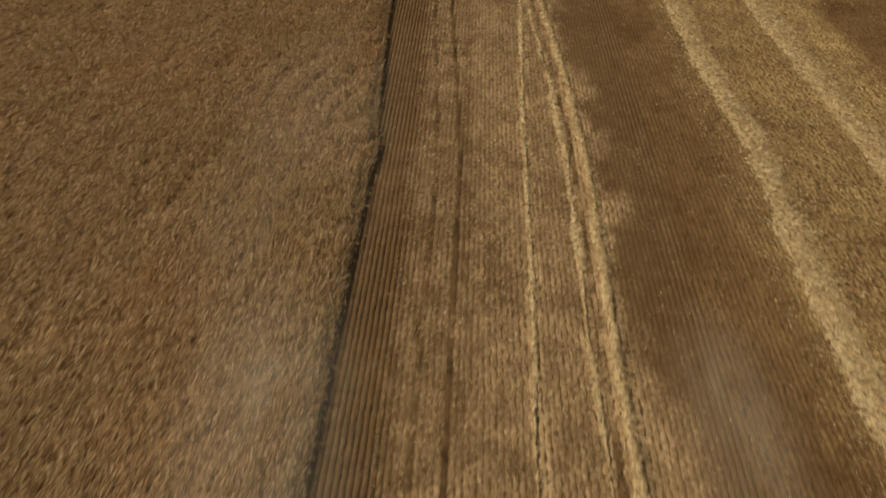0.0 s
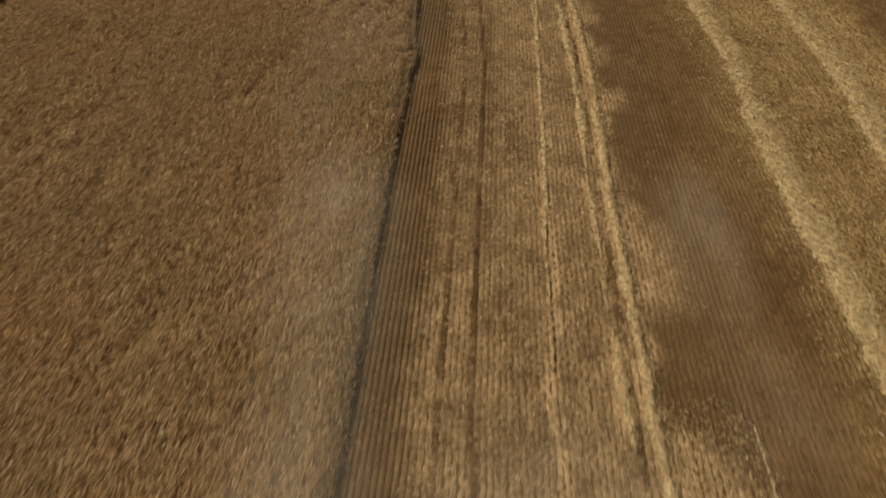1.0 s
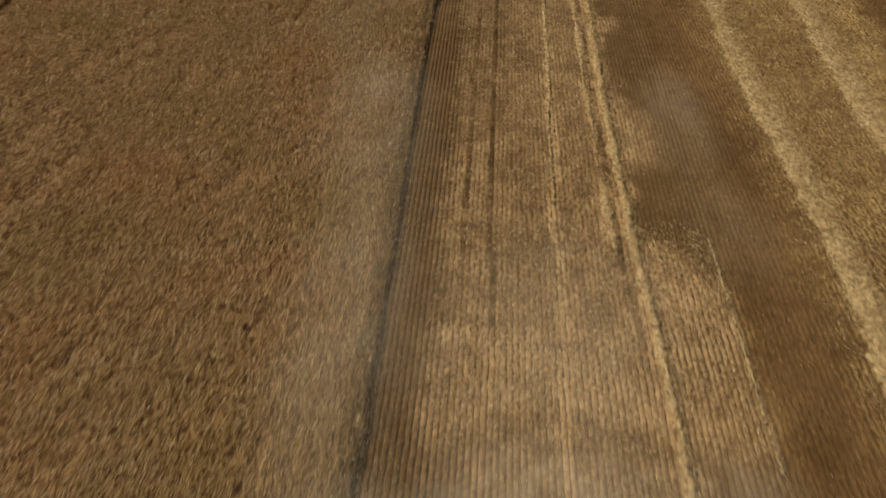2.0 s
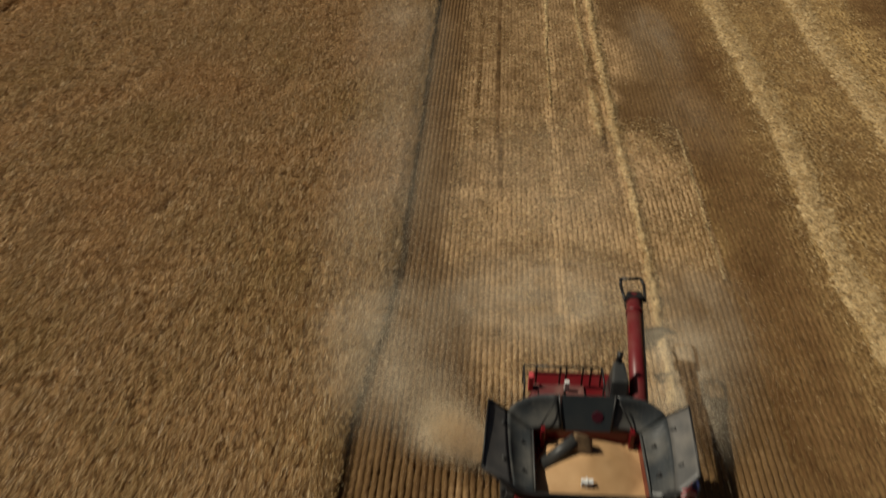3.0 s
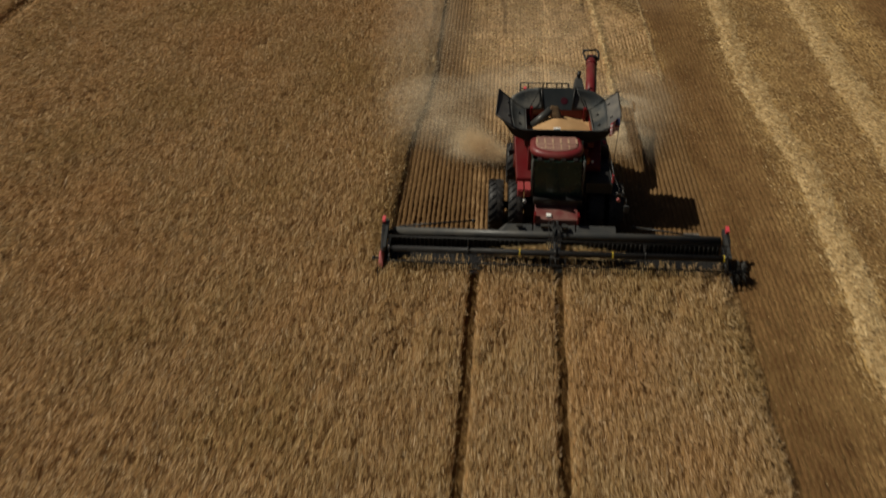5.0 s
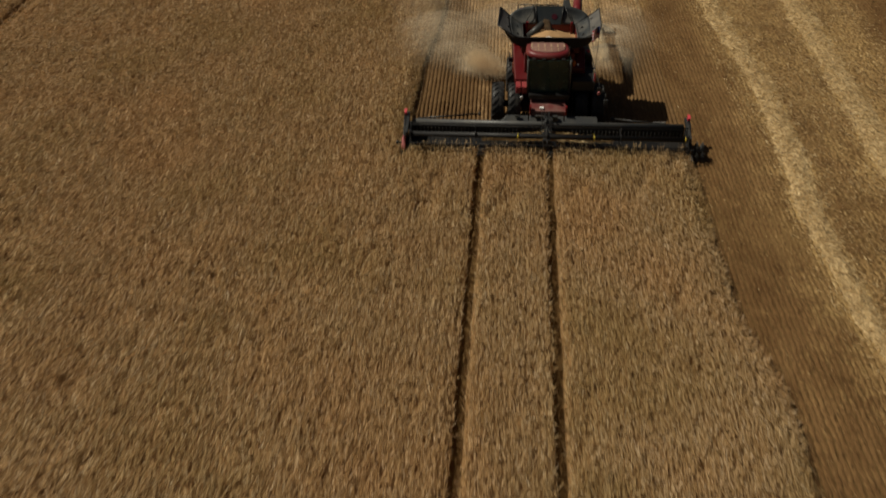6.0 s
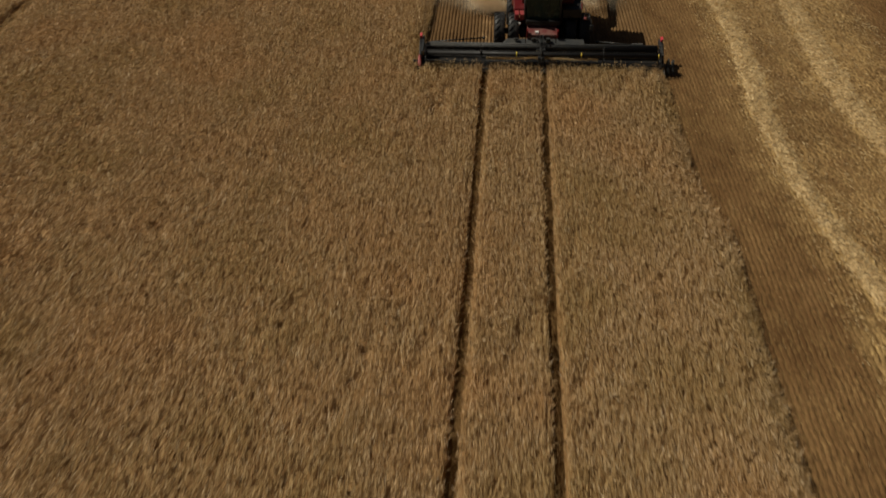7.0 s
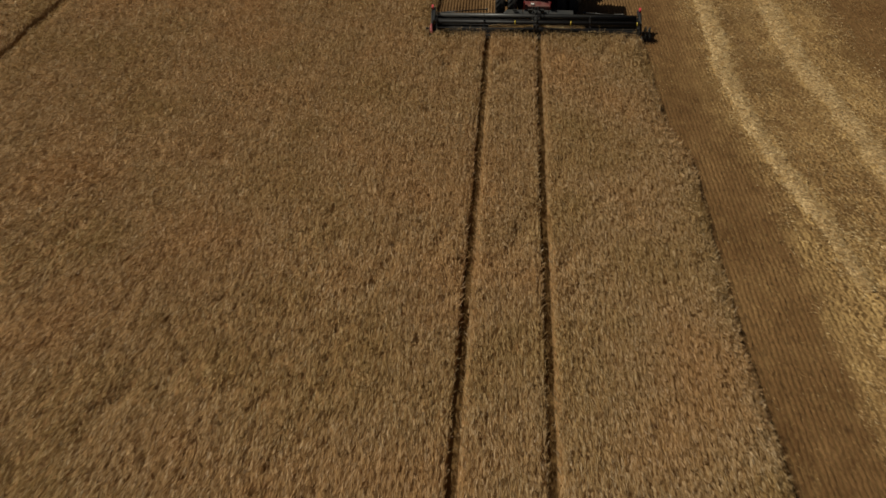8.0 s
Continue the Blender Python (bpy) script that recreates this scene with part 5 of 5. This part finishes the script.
            bm = hull([(x - 0.03, dy + 0.07 * math.cos(b), dz + 0.07 * math.sin(b)), (x + 0.03, dy + 0.07 * math.cos(b), dz + 0.07 * math.sin(b)),
                       (x - 0.045, dy + 0.3 * math.cos(b - 0.05), dz + 0.3 * math.sin(b - 0.05)), (x + 0.05, dy + 0.3 * math.cos(b + 0.2), dz + 0.3 * math.sin(b + 0.2)), tip], 0.008)
            at_head("finger", bm, CHARCOAL if k % 4 else GREY, hub)
    return h


build_header()


def build_cut_crop():
    """Cut wheat lying on the belts, heaped towards the feeder."""
    n = 12000
    x = 1.3 + rng.normal(0, 1.3, n)
    y = -18.42 + rng.normal(0, 0.1, n) * (1.3 - 0.25 * np.minimum(np.abs(x - 1.3), 4))
    keep = (np.abs(x - 1.3) < 2.7) & (y > -18.75) & (y < -18.0)
    x, y = x[keep], y[keep]
    n = len(x)
    z = 0.50 + np.maximum(0, 0.34 - 0.11 * np.abs(x - 1.3)) * (0.75 + 0.3 * (y + 18.42)) * rng.uniform(0.7, 1.0, n)
    v, f = sticks(x, y, z, rng.uniform(0.12, 0.3, n), rng.uniform(0.012, 0.026, n), rng.normal(0, 0.4, n) + np.pi * (x < 1.3))
    tagged(mesh_object("cut_wheat", v, f, STRAW), "golden cut wheat lying on the header belts", "wheat", kind="stuff")


build_cut_crop()


# ---- dust and chaff in the air ----
DUST_VEIL, tree, bsdf = material("fine_dust", 1.0)
tc = tree.nodes.new("ShaderNodeTexCoord")
reach = tree.nodes.new("ShaderNodeVectorMath")
reach.operation = "LENGTH"
flatten = tree.nodes.new("ShaderNodeVectorMath")
flatten.operation = "MULTIPLY"
flatten.inputs[1].default_value = (1, 1, 0)
tree.links.new(tc.outputs["Object"], flatten.inputs[0])
tree.links.new(flatten.outputs["Vector"], reach.inputs[0])
fade = tree.nodes.new("ShaderNodeMapRange")
fade.interpolation_type = "SMOOTHSTEP"
for key, value in (("From Min", 1.0), ("From Max", 0.0), ("To Min", 0.0), ("To Max", 1.0)):
    fade.inputs[key].default_value = value
tree.links.new(reach.outputs["Value"], fade.inputs["Value"])
billow = tree.nodes.new("ShaderNodeTexNoise")
billow.inputs["Scale"].default_value, billow.inputs["Detail"].default_value, billow.inputs["Distortion"].default_value = 2.2, 5.0, 0.8
shift = tree.nodes.new("ShaderNodeVectorMath")
shift.operation = "ADD"
info = tree.nodes.new("ShaderNodeObjectInfo")
tree.links.new(tc.outputs["Object"], shift.inputs[0])
tree.links.new(info.outputs["Location"], shift.inputs[1])
tree.links.new(shift.outputs["Vector"], billow.inputs["Vector"])
thick = tree.nodes.new("ShaderNodeMath")
thick.operation = "MULTIPLY"
tree.links.new(fade.outputs["Result"], thick.inputs[0])
tree.links.new(band(tree, billow.outputs["Fac"], 0.15, 0.75), thick.inputs[1])
dense = tree.nodes.new("ShaderNodeMath")
dense.operation = "MULTIPLY"
tree.links.new(thick.outputs["Value"], dense.inputs[0])
tree.links.new(info.outputs["Alpha"], dense.inputs[1])
bsdf.inputs["Base Color"].default_value = (0.79, 0.67, 0.49, 1)
bsdf.inputs["Specular IOR Level"].default_value = 0.0
tree.links.new(dense.outputs["Value"], bsdf.inputs["Alpha"])


def dust_veil(x, y, z, rx, ry, high, dense):
    """A low billow of fine dust: a bumpy dome, thickest in the middle."""
    rings, n = 14, 40
    verts, faces = [], []
    for layer in (1.0,):
        start = len(verts)
        for i in range(rings + 1):
            r = i / rings
            for k in range(n):
                a = 2 * math.pi * k / n
                px, py = r * math.cos(a), r * math.sin(a)
                verts.append((px, py, layer * (1 - r * r) + 0.22 * layer * noise.noise((px * 2.5 + x, py * 2.5 + y, layer * 3)) * (1 - r)))
        for i in range(rings):
            for k in range(n):
                faces.append((start + i * n + k, start + i * n + (k + 1) % n, start + (i + 1) * n + (k + 1) % n, start + (i + 1) * n + k))
    ob = mesh_object("dust_haze", verts, faces, DUST_VEIL, True)
    ob.location, ob.scale, ob.color = (x, y, z), (rx, ry, high), (1, 1, 1, dense)
    tagged(ob, "thin haze of pale dust hanging over the field", "dust", kind="stuff")


for row in ((-3.9, -7.8, 0.3, 3.2, 4.6, 1.2, 0.28), (-4.8, 3.0, 0.4, 3.2, 14.0, 1.0, 0.165),
            (-5.6, 16.0, 0.4, 3.4, 9.0, 1.0, 0.17), (-3.6, 13.0, 0.5, 2.0, 13.0, 0.5, 0.06), (-4.0, 34.0, 0.5, 2.0, 14.0, 0.5, 0.05), (-7.5, 32.0, 0.4, 4.0, 20.0, 0.8, 0.08), (0.9, -5.2, 0.2, 5.4, 3.8, 0.8, 0.38), (5.2, -8.4, 0.2, 2.2, 3.4, 1.2, 0.34), (6.2, -5.6, 0.2, 2.4, 4.4, 0.8, 0.18), (7.9, 16.5, 0.2, 2.3, 7.0, 0.8, 0.17), (8.4, 8.0, 0.2, 2.4, 5.0, 0.6, 0.08), (1.4, 1.5, 0.2, 6.5, 9.0, 0.7, 0.15),
            (4.9, -10.0, 0.2, 1.9, 2.2, 0.9, 0.42), (4.4, -8.0, 0.3, 1.5, 2.0, 1.2, 0.25), (-2.0, -10.5, 0.2, 1.8, 1.4, 0.6, 0.42), (-1.4, -11.0, 0.15, 2.0, 0.9, 0.5, 0.80), (-2.8, -9.4, 0.2, 2.2, 1.9, 0.8, 0.26)):
    dust_veil(*row)


def puff(centre, spread, n, size, low=0.03):
    p = rng.normal(0, 1, (n, 3)) * np.array(spread) + np.array(centre)
    p[:, 2] = np.abs(p[:, 2] - low) + low
    return p, np.full(n, size)


def plume(start, end, wide, n, size):
    """Chaff that fans out from one place to another."""
    u = rng.beta(2.0, 1.3, n)
    centre = np.array(start) + u[:, None] * (np.array(end) - np.array(start))
    lumps = 0.5 + 0.5 * field(centre[:, 0] * 1.0, u * 3.0, 0.35, 71)
    p = centre + rng.normal(0, 1, (n, 3)) * (0.14 + u[:, None] * np.array(wide)) * (0.7 + 0.6 * lumps[:, None])
    p[:, 2] = np.abs(p[:, 2] - 0.03) + 0.03
    return p, np.full(n, size)


def build_dust():
    clouds = [
        # thrown chaff at the back of the harvester, both sides
        plume((-0.35, -11.7, 0.45), (-2.25, -10.8, 0.85), (0.26, 0.30, 0.30), 60000, 0.023),
        plume((-0.8, -11.4, 0.6), (-2.9, -9.4, 1.2), (0.5, 0.7, 0.5), 12000, 0.02),
        puff((1.3, -9.8, 0.9), (1.3, 0.6, 0.5), 14000, 0.024),
        plume((3.2, -11.6, 0.5), (5.0, -10.2, 1.1), (0.45, 0.6, 0.45), 16000, 0.022),
        # haze that hangs behind
        puff((-3.6, -9.0, 1.2), (1.2, 1.2, 0.7), 16000, 0.022),
        puff((-4.4, -4.0, 1.5), (1.1, 3.2, 0.9), 18000, 0.022),
        puff((-4.6, 4.0, 1.6), (1.2, 5.0, 0.9), 14000, 0.022),
        puff((0.5, -6.0, 0.9), (2.8, 2.2, 0.7), 16000, 0.022),
        puff((5.6, -8.0, 1.2), (1.4, 2.0, 0.8), 7000, 0.02),
    ]
    p = np.concatenate([a for a, _ in clouds])
    s = np.concatenate([b for _, b in clouds]) * rng.uniform(0.5, 1.3, len(p))
    d1, d2 = rng.normal(0, 1, (len(p), 3)), rng.normal(0, 1, (len(p), 3))
    d1 /= np.linalg.norm(d1, axis=1, keepdims=True)
    d2 /= np.linalg.norm(d2, axis=1, keepdims=True)
    v = np.stack([p, p + d1 * s[:, None], p + d2 * s[:, None]], 1).reshape(-1, 3)
    tagged(mesh_object("dust_cloud", v, np.arange(len(v)).reshape(-1, 3), CHAFF), "pale chaff and dust blown out behind the harvester", "dust", kind="stuff")


build_dust()
